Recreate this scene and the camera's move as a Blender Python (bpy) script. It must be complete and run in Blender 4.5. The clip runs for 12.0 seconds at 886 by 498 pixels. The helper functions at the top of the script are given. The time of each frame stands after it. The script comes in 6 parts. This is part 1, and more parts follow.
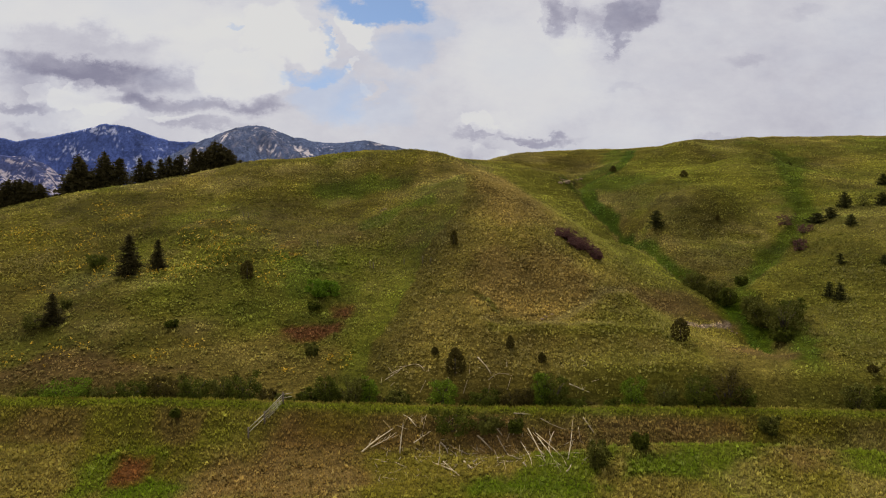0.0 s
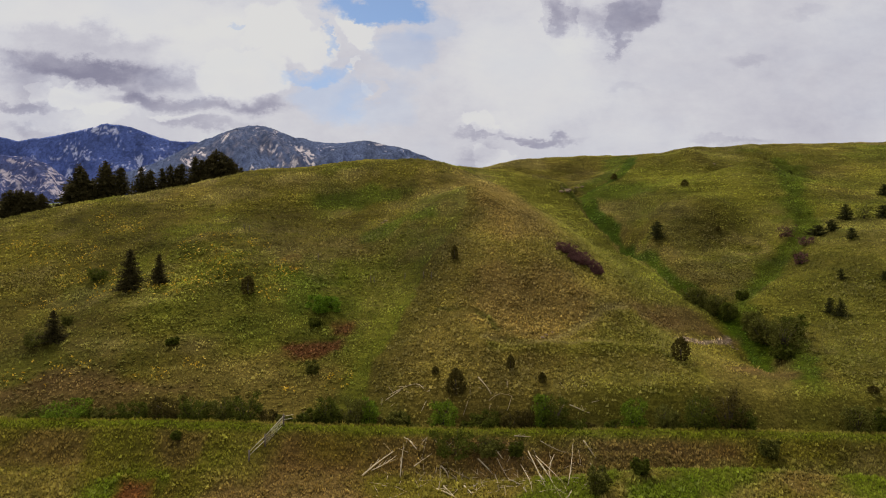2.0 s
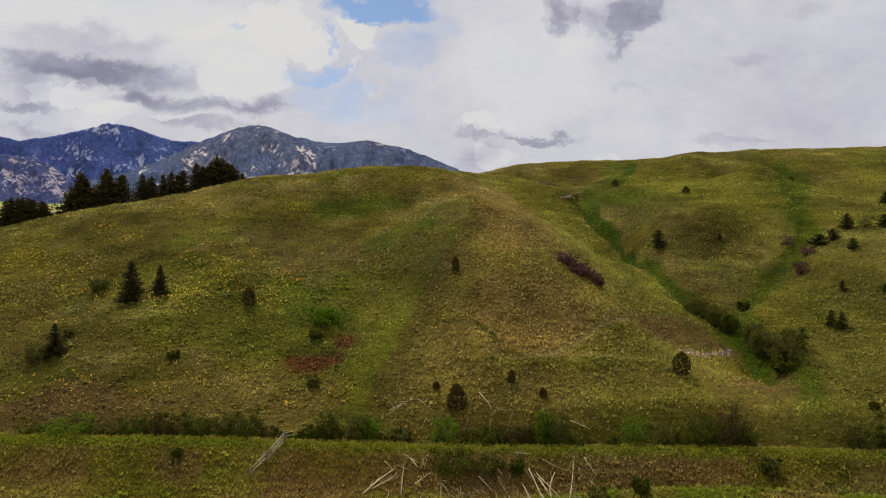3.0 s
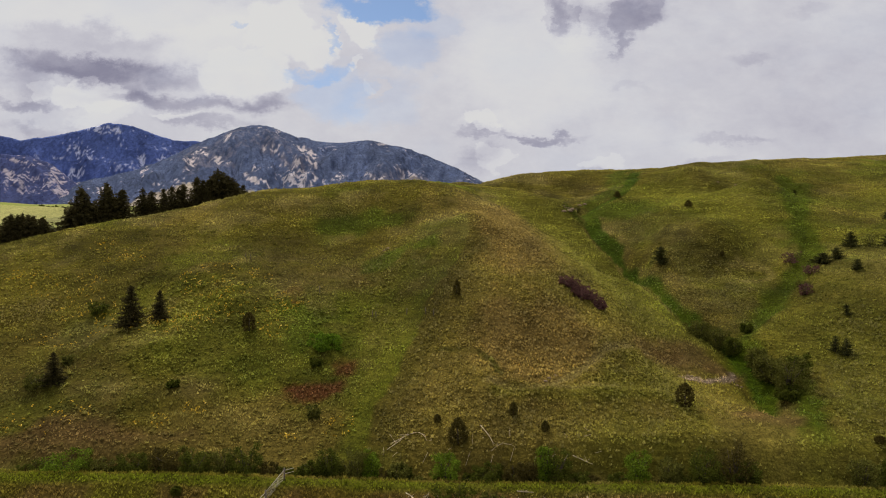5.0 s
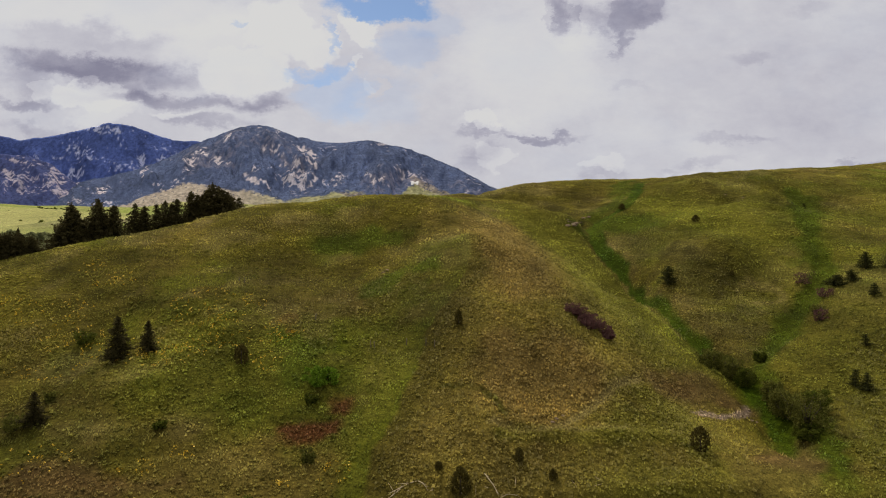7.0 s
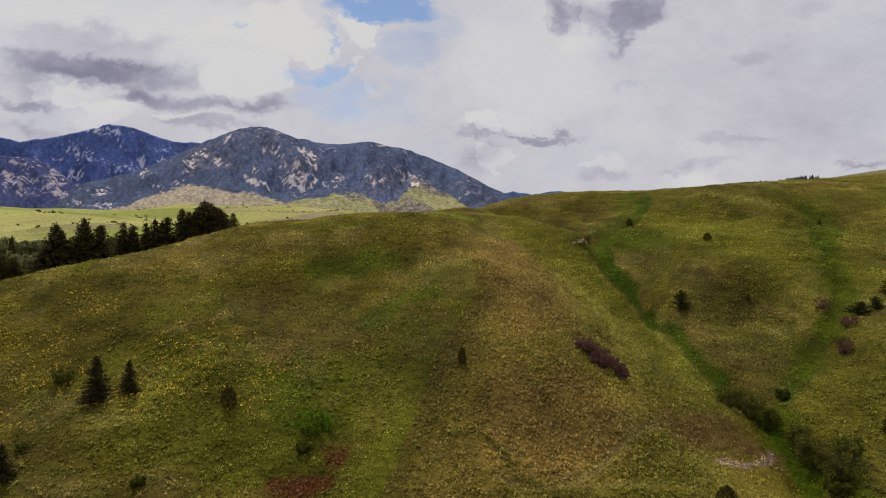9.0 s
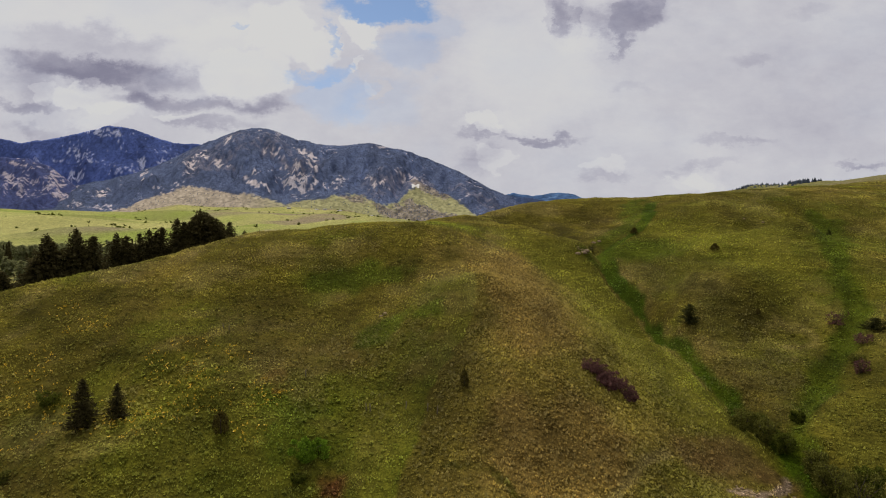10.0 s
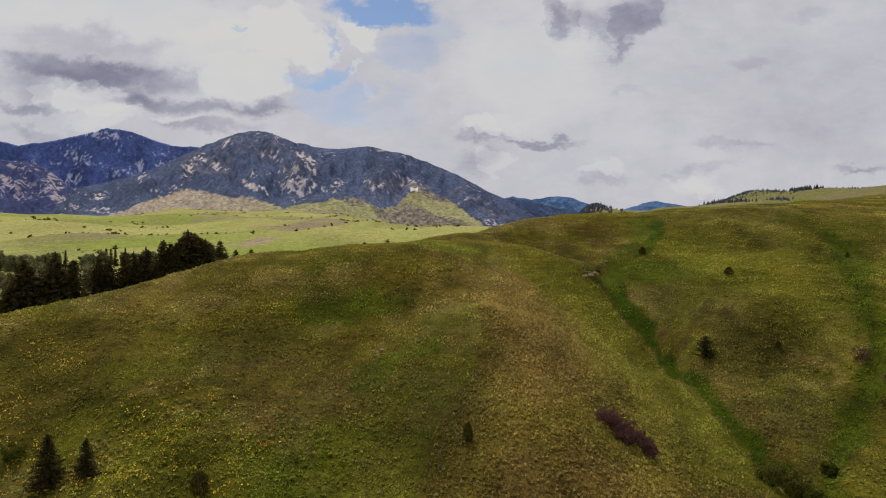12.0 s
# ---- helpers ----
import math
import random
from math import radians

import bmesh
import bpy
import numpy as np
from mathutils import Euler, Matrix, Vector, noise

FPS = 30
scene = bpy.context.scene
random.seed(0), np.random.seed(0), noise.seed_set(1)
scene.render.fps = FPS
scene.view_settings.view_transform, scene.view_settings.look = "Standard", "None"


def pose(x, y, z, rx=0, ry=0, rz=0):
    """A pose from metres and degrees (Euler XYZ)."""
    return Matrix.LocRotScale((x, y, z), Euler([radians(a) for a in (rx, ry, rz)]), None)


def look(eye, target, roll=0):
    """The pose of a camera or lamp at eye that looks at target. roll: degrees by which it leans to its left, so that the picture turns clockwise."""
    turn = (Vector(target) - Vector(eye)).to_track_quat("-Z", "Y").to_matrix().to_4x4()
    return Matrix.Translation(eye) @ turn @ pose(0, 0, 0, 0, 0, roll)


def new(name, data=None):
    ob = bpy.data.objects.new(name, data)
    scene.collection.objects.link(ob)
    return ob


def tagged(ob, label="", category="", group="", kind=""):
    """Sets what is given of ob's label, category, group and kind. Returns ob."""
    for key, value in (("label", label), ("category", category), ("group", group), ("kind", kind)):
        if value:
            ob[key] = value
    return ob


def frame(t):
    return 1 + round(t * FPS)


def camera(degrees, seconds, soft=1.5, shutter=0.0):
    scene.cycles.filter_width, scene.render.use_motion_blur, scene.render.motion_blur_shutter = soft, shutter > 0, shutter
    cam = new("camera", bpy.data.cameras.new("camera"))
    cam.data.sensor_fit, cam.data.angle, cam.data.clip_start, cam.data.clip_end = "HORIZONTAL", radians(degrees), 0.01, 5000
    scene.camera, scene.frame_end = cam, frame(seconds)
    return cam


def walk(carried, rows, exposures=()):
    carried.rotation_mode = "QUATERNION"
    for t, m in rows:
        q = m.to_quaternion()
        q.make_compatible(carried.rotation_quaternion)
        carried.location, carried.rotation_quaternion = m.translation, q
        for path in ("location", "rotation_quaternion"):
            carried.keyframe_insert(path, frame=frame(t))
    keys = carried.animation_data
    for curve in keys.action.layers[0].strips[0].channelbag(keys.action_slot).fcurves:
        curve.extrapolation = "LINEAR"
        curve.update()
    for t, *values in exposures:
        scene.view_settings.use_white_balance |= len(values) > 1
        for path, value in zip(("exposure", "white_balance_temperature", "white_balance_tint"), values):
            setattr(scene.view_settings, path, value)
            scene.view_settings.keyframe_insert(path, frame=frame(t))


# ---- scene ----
cam = camera(69.3, 12.0, soft=1.0)
METRES, EYE, TILT, LEAN, TURN = 48.0, 25.0, 0.0, 0.0, 0.0
ROWS = [
    (0.0, 0.0, 0.0, 0.0, 0.0, 0.0, -0.0),
    (0.5, 0.0, -0.0005, 0.0072, 0.02, 0.02, -0.01),
    (1.0, 0.0003, -0.0007, 0.0229, 0.03, 0.01, -0.02),
    (1.5, 0.001, -0.0011, 0.0433, 0.03, -0.01, -0.06),
    (2.0, 0.0007, -0.0015, 0.0679, 0.08, -0.02, -0.08),
    (2.5, 0.0011, -0.002, 0.0936, 0.13, -0.04, -0.09),
    (3.0, 0.0011, -0.0018, 0.1203, 0.17, -0.06, -0.12),
    (5.0, -0.0002, 0.0173, 0.2299, 0.27, -0.14, -0.16),
    (5.5, -0.0014, 0.039, 0.2598, 0.28, -0.18, -0.17),
    (6.0, -0.0032, 0.0658, 0.2894, 0.28, -0.18, -0.16),
    (6.5, -0.0047, 0.1012, 0.3196, 0.28, -0.19, -0.16),
    (7.0, -0.0059, 0.1386, 0.3503, 0.28, -0.2, -0.15),
    (9.0, -0.0141, 0.3187, 0.4801, 0.31, -0.15, -0.12),
    (9.5, -0.017, 0.3708, 0.5122, 0.34, -0.1, -0.12),
    (10.0, -0.0195, 0.4231, 0.5446, 0.35, -0.05, -0.15),
    (10.5, -0.0225, 0.4766, 0.5774, 0.31, 0.01, -0.17),
    (11.0, -0.0256, 0.5319, 0.6114, 0.29, 0.08, -0.21),
    (11.5, -0.0297, 0.5862, 0.6441, 0.27, 0.15, -0.23),
    (12.0, -0.0326, 0.6347, 0.6775, 0.22, 0.19, -0.25),
]
walk(cam, [(t, pose(0, 0, EYE, TILT, LEAN, TURN) @ pose(METRES * x, METRES * y, METRES * z, 90 + pitch, roll, yaw)) for t, x, y, z, yaw, pitch, roll in ROWS],
     [(0.0, 0.05), (5.0, 0.03), (7.0, -0.02), (9, -0.06), (12, -0.11)])


# ---- sky and light ----
SUN_HIGH, SUN_ROUND = 58.0, -28.0  # degrees above the horizon, and round from straight ahead (minus: to the left)
world = bpy.data.worlds.new("World")
scene.world = world
world.use_nodes = True
wt = world.node_tree
wt.nodes.clear()


def wnode(kind, operation="", vector_type="", data_type=""):
    n = wt.nodes.new(kind)
    if operation:
        n.operation = operation
    if vector_type:
        n.vector_type = vector_type
    if data_type:
        n.data_type = data_type
    return n


def wmath(op, a, b=None, c=None, clamp=False):
    n = wnode("ShaderNodeMath", operation=op)
    n.use_clamp = clamp
    for i, v in enumerate((a, b, c)):
        if v is None:
            continue
        if isinstance(v, (int, float)):
            n.inputs[i].default_value = v
        else:
            wt.links.new(v, n.inputs[i])
    return n.outputs[0]


clear = wnode("ShaderNodeTexSky")
clear.sky_type, clear.sun_disc, clear.altitude = "NISHITA", False, 1500
clear.sun_elevation, clear.sun_rotation = radians(SUN_HIGH), radians(SUN_ROUND)
spot = wnode("ShaderNodeTexCoord")
axes = wnode("ShaderNodeSeparateXYZ")
wt.links.new(spot.outputs["Generated"], axes.inputs[0])
ahead = wmath("MAXIMUM", wmath("ABSOLUTE", axes.outputs[1]), 0.22)
flat = wnode("ShaderNodeCombineXYZ")
wt.links.new(wmath("DIVIDE", axes.outputs[0], ahead), flat.inputs[0])
wt.links.new(wmath("DIVIDE", axes.outputs[2], ahead), flat.inputs[1])


def wnoise(scale, detail, rough, stretch=(1, 1, 1), shift=(0, 0, 0), out=0):
    m = wnode("ShaderNodeMapping")
    m.inputs["Scale"].default_value = stretch
    m.inputs["Location"].default_value = shift
    wt.links.new(flat.outputs[0], m.inputs["Vector"])
    n = wnode("ShaderNodeTexNoise")
    n.inputs["Scale"].default_value, n.inputs["Detail"].default_value, n.inputs["Roughness"].default_value = scale, detail, rough
    wt.links.new(m.outputs[0], n.inputs["Vector"])
    return n.outputs[out]


# The clouds' ragged edges: one warp for all of them
warp = wnode("ShaderNodeVectorMath", operation="SUBTRACT")
wt.links.new(wnoise(5.5, 10, 0.68, (1, 1.5, 1), out=1), warp.inputs[0])
warp.inputs[1].default_value = (0.5, 0.5, 0.5)
warp_by = wnode("ShaderNodeVectorMath", operation="MULTIPLY_ADD")
wt.links.new(warp.outputs[0], warp_by.inputs[0])
warp_by.inputs[1].default_value = (0.2, 0.13, 0)
wt.links.new(flat.outputs[0], warp_by.inputs[2])


# Small rounded bulges for the edges of heaped clouds
bulge = wnode("ShaderNodeVectorMath", operation="SUBTRACT")
wt.links.new(wnoise(13, 8, 0.6, (1, 1.1, 1), (7, 3, 0), out=1), bulge.inputs[0])
bulge.inputs[1].default_value = (0.5, 0.5, 0.5)
bulge_by = wnode("ShaderNodeVectorMath", operation="MULTIPLY_ADD")
wt.links.new(bulge.outputs[0], bulge_by.inputs[0])
bulge_by.inputs[1].default_value = (0.12, 0.11, 0)
wt.links.new(flat.outputs[0], bulge_by.inputs[2])


def banks(start, rows, inner=0.6, outer=1.12, bent=warp_by):
    """Adds cloud banks (across, up, half width, half height, slant, strength) to a value; across and up are tangents times 100."""
    total = start
    for u, v, ru, rv, slant, strength in rows:
        m = wnode("ShaderNodeMapping", vector_type="TEXTURE")
        m.inputs["Location"].default_value = (u / 100, v / 100, 0)
        m.inputs["Rotation"].default_value = (0, 0, radians(slant))
        m.inputs["Scale"].default_value = (ru / 100, rv / 100, 1)
        wt.links.new(bent.outputs[0], m.inputs["Vector"])
        far = wnode("ShaderNodeVectorMath", operation="LENGTH")
        wt.links.new(m.outputs[0], far.inputs[0])
        fade = wnode("ShaderNodeMapRange")
        fade.interpolation_type = "SMOOTHSTEP"
        for i, v2 in ((1, inner), (2, outer), (3, 1.0), (4, 0.0)):
            fade.inputs[i].default_value = v2
        wt.links.new(far.outputs["Value"], fade.inputs[0])
        total = wmath("MULTIPLY_ADD", fade.outputs[0], strength, total)
    return total


WHITE_BANKS = [(-51.5, 37.5, 29.1, 4.4, 0, 0.22), (-32.1, 32.7, 13.2, 5.3, 0, 0.26), (-52.3, 20.8, 6.2, 2.2, 0, 0.2), (-40.0, 19.9, 5.3, 0.8, 0, 0.18), (12.9,
    28.3, 13.2, 10.6, 0, 0.15), (7.6, 19.9, 5.3, 1.9, 0, 0.12), (19.9, 33.6, 5.3, 3.5, 0, 0.15), (-40.0, 26.5, 5.3, 3.5, 0, 0.1), (38.0, 10.8, 4.8, 1.9, 0,
    0.14)]
GREY_BANKS = [(-59.4, 29.2, 15.4, 2.3, -6, -0.42), (-47.0, 27.6, 11.9, 3.0, -8, -0.34), (-41.8, 22.8, 18.9, 1.7, -4, -0.36), (-52.3, 25.5, 11.0, 1.9, -18,
    -0.24), (-66.4, 26.3, 5.7, 3.7, 0, -0.24), (-67.3, 22.4, 6.6, 1.1, 0, -0.32), (-29.4, 22.9, 5.5, 1.6, 3, -0.28), (-26.8, 30.2, 4.4, 1.9, -12, -0.26),
    (-28.5, 34.6, 2.3, 0.9, 0, -0.16), (-36.5, 18.9, 8.4, 1.2, 0, -0.26), (-63.8, 18.9, 7.0, 1.3, 0, -0.2), (17.4, 35.7, 2.4, 4.1, 0, -0.38), (29.2, 36.9, 6.0,
    3.2, 0, -0.36), (27.4, 32.9, 1.5, 2.1, 0, -0.3), (23.0, 37.3, 4.4, 2.6, 0, -0.22), (13.7, 17.0, 6.7, 0.8, -4, -0.36), (6.3, 18.6, 4.4, 0.8, -3, -0.24),
    (5.8, 14.9, 3.9, 2.1, 0, -0.16), (47.2, 28.7, 5.3, 1.4, -4, -0.14), (44.1, 16.6, 5.8, 0.8, 0, -0.15), (28.7, 25.6, 4.4, 0.8, 0, -0.1), (56.9, 37.8, 5.3,
    1.1, 0, -0.1)]
PALE_SHADES = [(58.7, 23.0, 26.4, 12.3, 0, -0.08), (-55.9, 32.7, 15.0, 1.9, 0, -0.12), (24.3, 10.8, 3.7, 1.2, 0, -0.16), (35.8, 12.2, 3.5, 0.7, 0, -0.16),
    (64.8, 12.6, 4.4, 0.7, 0, -0.26), (40.2, 13.5, 6.2, 0.8, 0, -0.14), (4.1, 12.4, 3.5, 2.6, 0, -0.14)]
GAPS = [(-10.5, 38.7, 9.3, 2.6, 0, -1), (-17.3, 33.4, 1.1, 3.0, 25, -0.55), (-19.7, 27.6, 6.2, 1.4, 0, -0.5), (-18.4, 23.4, 6.2, 4.8, 0, -0.3), (-6.1, 30.5,
    5.3, 4.8, 0, -0.3), (-10.9, 22.1, 7.9, 4.0, 0, -0.16), (-32.5, 35.7, 2.1, 0.6, 0, -0.34), (-2.1, 35.3, 5.3, 3.5, 0, -0.2), (-13.4, 33.9, 3.2, 3.0, 0, 1.1),
    (-23.7, 34.0, 7.4, 5.1, -35, 0.9), (-14.0, 28.1, 1.3, 1.1, 0, 0.5), (-11.4, 24.3, 1.2, 1.1, 0, 0.3)]
tone = wmath("MULTIPLY_ADD", wnoise(3.2, 10, 0.64, (1, 2.2, 1), (0.3, 0.1, 0)), 0.42, 0.43)
tone = wmath("MULTIPLY_ADD", wnoise(12, 9, 0.68, (1, 1.5, 1)), 0.34, wmath("SUBTRACT", tone, 0.17))
mottle = wmath("MULTIPLY_ADD", wnoise(9, 8, 0.65, (1, 1.7, 1), (5, 1, 0)), 1.7, 0.12)
HEAPS = [(-31.6, 27.0, 7.6, 5.1, -12, 0.3), (-24.6, 34.0, 7.8, 4.8, -35, 0.28), (-13.4, 33.9, 3.3, 3.2, 0, 0.3), (-14.0, 28.1, 1.4, 1.2, 0, 0.16), (-55.9, 23.7,
    6.2, 2.6, 0, 0.26), (-63.8, 24.1, 2.1, 1.2, 0, 0.12), (4.9, 19.8, 3.2, 1.5, 0, 0.2), (38.0, 10.8, 3.3, 1.6, 0, 0.14), (24.8, 12.4, 3.9, 1.6, 0, 0.12), (8.0,
    14.0, 3.2, 1.9, 0, 0.12), (17.6, 36.2, 2.4, 3.5, 0, -0.16), (29.4, 36.6, 3.9, 3.7, 0, -0.16), (-11.4, 24.3, 1.1, 1.1, 0, 0.1)]
tone = banks(tone, HEAPS, 0.84, 1.03, bulge_by)
tone = wmath("MULTIPLY_ADD", banks(0.0, GREY_BANKS + PALE_SHADES, 0.3, 1.2), mottle, banks(tone, WHITE_BANKS))
cover_of_sky = banks(wmath("MULTIPLY_ADD", wnoise(4.5, 7, 0.6, (1, 1.8, 1), (3, 2, 0)), 0.3, 0.84), GAPS)
cloud = wnode("ShaderNodeValToRGB")
cloud.color_ramp.interpolation = "B_SPLINE"
cloud.color_ramp.elements[0].color = (0.215, 0.21, 0.29, 1)
cloud.color_ramp.elements[1].color = (0.69, 0.685, 0.675, 1)
for place, colour in ((0.35, (0.39, 0.38, 0.46, 1)), (0.62, (0.60, 0.595, 0.64, 1)), (0.82, (0.665, 0.66, 0.67, 1))):
    cloud.color_ramp.elements.new(place).color = colour
wt.links.new(wmath("ADD", tone, 0.0, clamp=True), cloud.inputs[0])
blue = wnode("ShaderNodeVectorMath", operation="SCALE")
wt.links.new(clear.outputs[0], blue.inputs[0])
blue.inputs["Scale"].default_value = 0.11
veil = wnode("ShaderNodeMix", data_type="RGBA")
wt.links.new(wmath("ADD", cover_of_sky, 0.0, clamp=True), veil.inputs["Factor"])
wt.links.new(blue.outputs[0], veil.inputs["A"])
wt.links.new(cloud.outputs[0], veil.inputs["B"])
shine = wnode("ShaderNodeBackground")
shine.inputs["Strength"].default_value = 1.0
wt.links.new(veil.outputs["Result"], shine.inputs[0])
wt.links.new(shine.outputs[0], wnode("ShaderNodeOutputWorld").inputs[0])

sun = new("sun", bpy.data.lights.new("sun", "SUN"))
sun.data.energy, sun.data.angle, sun.data.color = 2.65, radians(10), (1.0, 0.93, 0.80)
sun_way = Vector((math.sin(radians(SUN_ROUND)) * math.cos(radians(SUN_HIGH)), math.cos(radians(SUN_ROUND)) * math.cos(radians(SUN_HIGH)), math.sin(radians(SUN_HIGH))))
sun.matrix_world = look(sun_way * 900, (0, 0, 0))


# ---- materials ----
class Nodes:
    """A few short words for building a material."""

    def __init__(self, name):
        self.mat = bpy.data.materials.new(name)
        self.mat.use_nodes = True
        self.tree = self.mat.node_tree
        self.bsdf = self.tree.nodes["Principled BSDF"]
        self.spot = self.add("ShaderNodeTexCoord").outputs["Object"]

    def add(self, kind, operation=""):
        n = self.tree.nodes.new(kind)
        if operation:
            n.operation = operation
        return n

    def put(self, value, socket):
        if isinstance(value, (int, float, tuple)):
            socket.default_value = value
        else:
            self.tree.links.new(value, socket)

    def noise(self, scale, detail=4, rough=0.55, stretch=None):
        n = self.add("ShaderNodeTexNoise")
        n.inputs["Scale"].default_value, n.inputs["Detail"].default_value, n.inputs["Roughness"].default_value = scale, detail, rough
        if stretch:
            m = self.add("ShaderNodeMapping")
            m.inputs["Scale"].default_value = stretch
            self.put(self.spot, m.inputs["Vector"])
            self.put(m.outputs[0], n.inputs["Vector"])
        else:
            self.put(self.spot, n.inputs["Vector"])
        return n.outputs[0]

    def spread(self, value, a, b, c, d):
        n = self.add("ShaderNodeMapRange")
        for i, v in enumerate((value, a, b, c, d)):
            self.put(v, n.inputs[i])
        return n.outputs[0]

    def mix(self, factor, a, b, blend="MIX"):
        n = self.add("ShaderNodeMix")
        n.data_type, n.blend_type = "RGBA", blend
        self.put(factor, n.inputs["Factor"])
        self.put(a, n.inputs["A"])
        self.put(b, n.inputs["B"])
        return n.outputs["Result"]

    def scale(self, colour, by):
        n = self.add("ShaderNodeVectorMath", operation="SCALE")
        self.put(colour, n.inputs[0])
        self.put(by, n.inputs["Scale"])
        return n.outputs[0]

    def attribute(self, name):
        n = self.add("ShaderNodeAttribute")
        n.attribute_name = name
        return n.outputs["Color"]

    def island(self):
        return self.add("ShaderNodeNewGeometry").outputs["Random Per Island"]

    def lifted(self, up):
        """The face's normal bent upwards, as soft blades and leaves catch the sky's light."""
        n = self.add("ShaderNodeVectorMath", "ADD")
        self.put(self.add("ShaderNodeNewGeometry").outputs["Normal"], n.inputs[0])
        n.inputs[1].default_value = (0, 0, up)
        m = self.add("ShaderNodeVectorMath", "NORMALIZE")
        self.put(n.outputs[0], m.inputs[0])
        self.put(m.outputs[0], self.bsdf.inputs["Normal"])

    def sheer(self, colour, part):
        """Lets part of the light through, as thin blades and leaves do."""
        t = self.add("ShaderNodeBsdfTranslucent")
        self.put(colour, t.inputs["Color"])
        m = self.add("ShaderNodeMixShader")
        m.inputs[0].default_value = part
        self.put(self.bsdf.outputs[0], m.inputs[1])
        self.put(t.outputs[0], m.inputs[2])
        self.put(m.outputs[0], self.tree.nodes["Material Output"].inputs["Surface"])

    def thing(self):
        return self.add("ShaderNodeObjectInfo").outputs["Random"]

    def done(self, colour, rough=0.85, gloss=0.25, bump=None, strength=0.4, distance=0.05):
        self.put(colour, self.bsdf.inputs["Base Color"])
        self.put(rough, self.bsdf.inputs["Roughness"])
        self.put(gloss, self.bsdf.inputs["Specular IOR Level"])
        if bump is not None:
            b = self.add("ShaderNodeBump")
            b.inputs["Strength"].default_value, b.inputs["Distance"].default_value = strength, distance
            self.put(bump, b.inputs["Height"])
            self.put(b.outputs[0], self.bsdf.inputs["Normal"])
        return self.mat


def ground_material():
    n = Nodes("meadow_ground")
    fine, broad, clumps = n.noise(2.6, 5, 0.7), n.noise(0.11, 4, 0.6), n.noise(0.75, 4, 0.65)
    c = n.mix(1.0, n.attribute("cover"), (1.0, 0.94, 0.98, 1), "MULTIPLY")
    c = n.scale(c, n.spread(fine, 0.28, 0.72, 0.2, 1.2))
    c = n.scale(c, n.spread(clumps, 0.3, 0.7, 0.72, 1.26))
    c = n.scale(c, n.spread(broad, 0.3, 0.7, 0.82, 1.2))
    c = n.scale(c, n.spread(n.noise(0.9, 4, 0.6, (0.3, 0.3, 2.2)), 0.3, 0.7, 0.68, 1.32))
    bump = n.add("ShaderNodeMath", operation="MULTIPLY_ADD")
    n.put(clumps, bump.inputs[0])
    bump.inputs[1].default_value = 1.6
    n.put(fine, bump.inputs[2])
    return n.done(c, 0.95, 0.03, bump.outputs[0], 0.8, 0.25)


def blade_material(name, low=0.74, high=1.28):
    n = Nodes(name)
    n.lifted(1.3)
    c = n.scale(n.attribute("cover"), n.spread(n.island(), 0.0, 1.0, low, high))
    n.sheer(c, 0.45)
    return n.done(c, 0.8, 0.04)


def leaf_material(name, colour, low=0.55, high=1.5, warm=None):
    n = Nodes(name)
    n.lifted(0.5)
    c = n.scale(colour, n.spread(n.island(), 0, 1, low, high))
    if warm:
        c = n.mix(n.spread(n.thing(), 0, 1, 0, 0.5), c, (*warm, 1))
    n.sheer(c, 0.3)
    return n.done(c, 0.8, 0.025)


def plain_material(name, colour, rough=0.8, grain=6.0, low=0.7, high=1.25, gloss=0.3, stretch=None, metal=0.0, vary=0.0):
    n = Nodes(name)
    g = n.noise(grain, 5, 0.65, stretch)
    c = n.scale(n.scale((*colour,), n.spread(g, 0.25, 0.75, low, high)), n.spread(n.thing(), 0.0, 1.0, 1.0 - vary, 1.0 + vary))
    n.bsdf.inputs["Metallic"].default_value = metal
    return n.done(c, rough, gloss, g, 0.4, 0.03)


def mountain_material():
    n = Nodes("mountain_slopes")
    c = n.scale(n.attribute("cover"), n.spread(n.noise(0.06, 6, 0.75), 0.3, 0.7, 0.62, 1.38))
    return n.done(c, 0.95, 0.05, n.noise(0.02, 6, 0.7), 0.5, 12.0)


GROUND = ground_material()
BLADES = blade_material("grass_blades")
PETALS = plain_material("yellow_petals", (0.82, 0.54, 0.05), 0.6, 8, 0.8, 1.2)
NEEDLES = leaf_material("dark_needles", (0.054, 0.045, 0.016), 0.4, 1.9)
PINE_NEEDLES = leaf_material("pine_needles", (0.044, 0.044, 0.013), 0.4, 1.9)
JUNIPER_LEAVES = leaf_material("juniper_sprays", (0.076, 0.060, 0.014), 0.4, 1.7)
WILLOW_LEAVES = leaf_material("willow_leaves", (0.076, 0.086, 0.011), 0.4, 1.7)
FRESH_LEAVES = leaf_material("fresh_leaves", (0.125, 0.178, 0.014), 0.45, 1.6)
SPRING_LEAVES = leaf_material("spring_leaves", (0.13, 0.21, 0.016), 0.5, 1.5)
COTTONWOOD_LEAVES = leaf_material("cottonwood_leaves", (0.19, 0.195, 0.085), 0.5, 1.5)
GREY_LEAVES = leaf_material("grey_green_leaves", (0.108, 0.106, 0.020), 0.45, 1.7)
RED_TWIGS = leaf_material("purple_brown_twigs", (0.125, 0.060, 0.052), 0.45, 1.6)
BARK = plain_material("bark", (0.07, 0.052, 0.038), 0.9, 14)
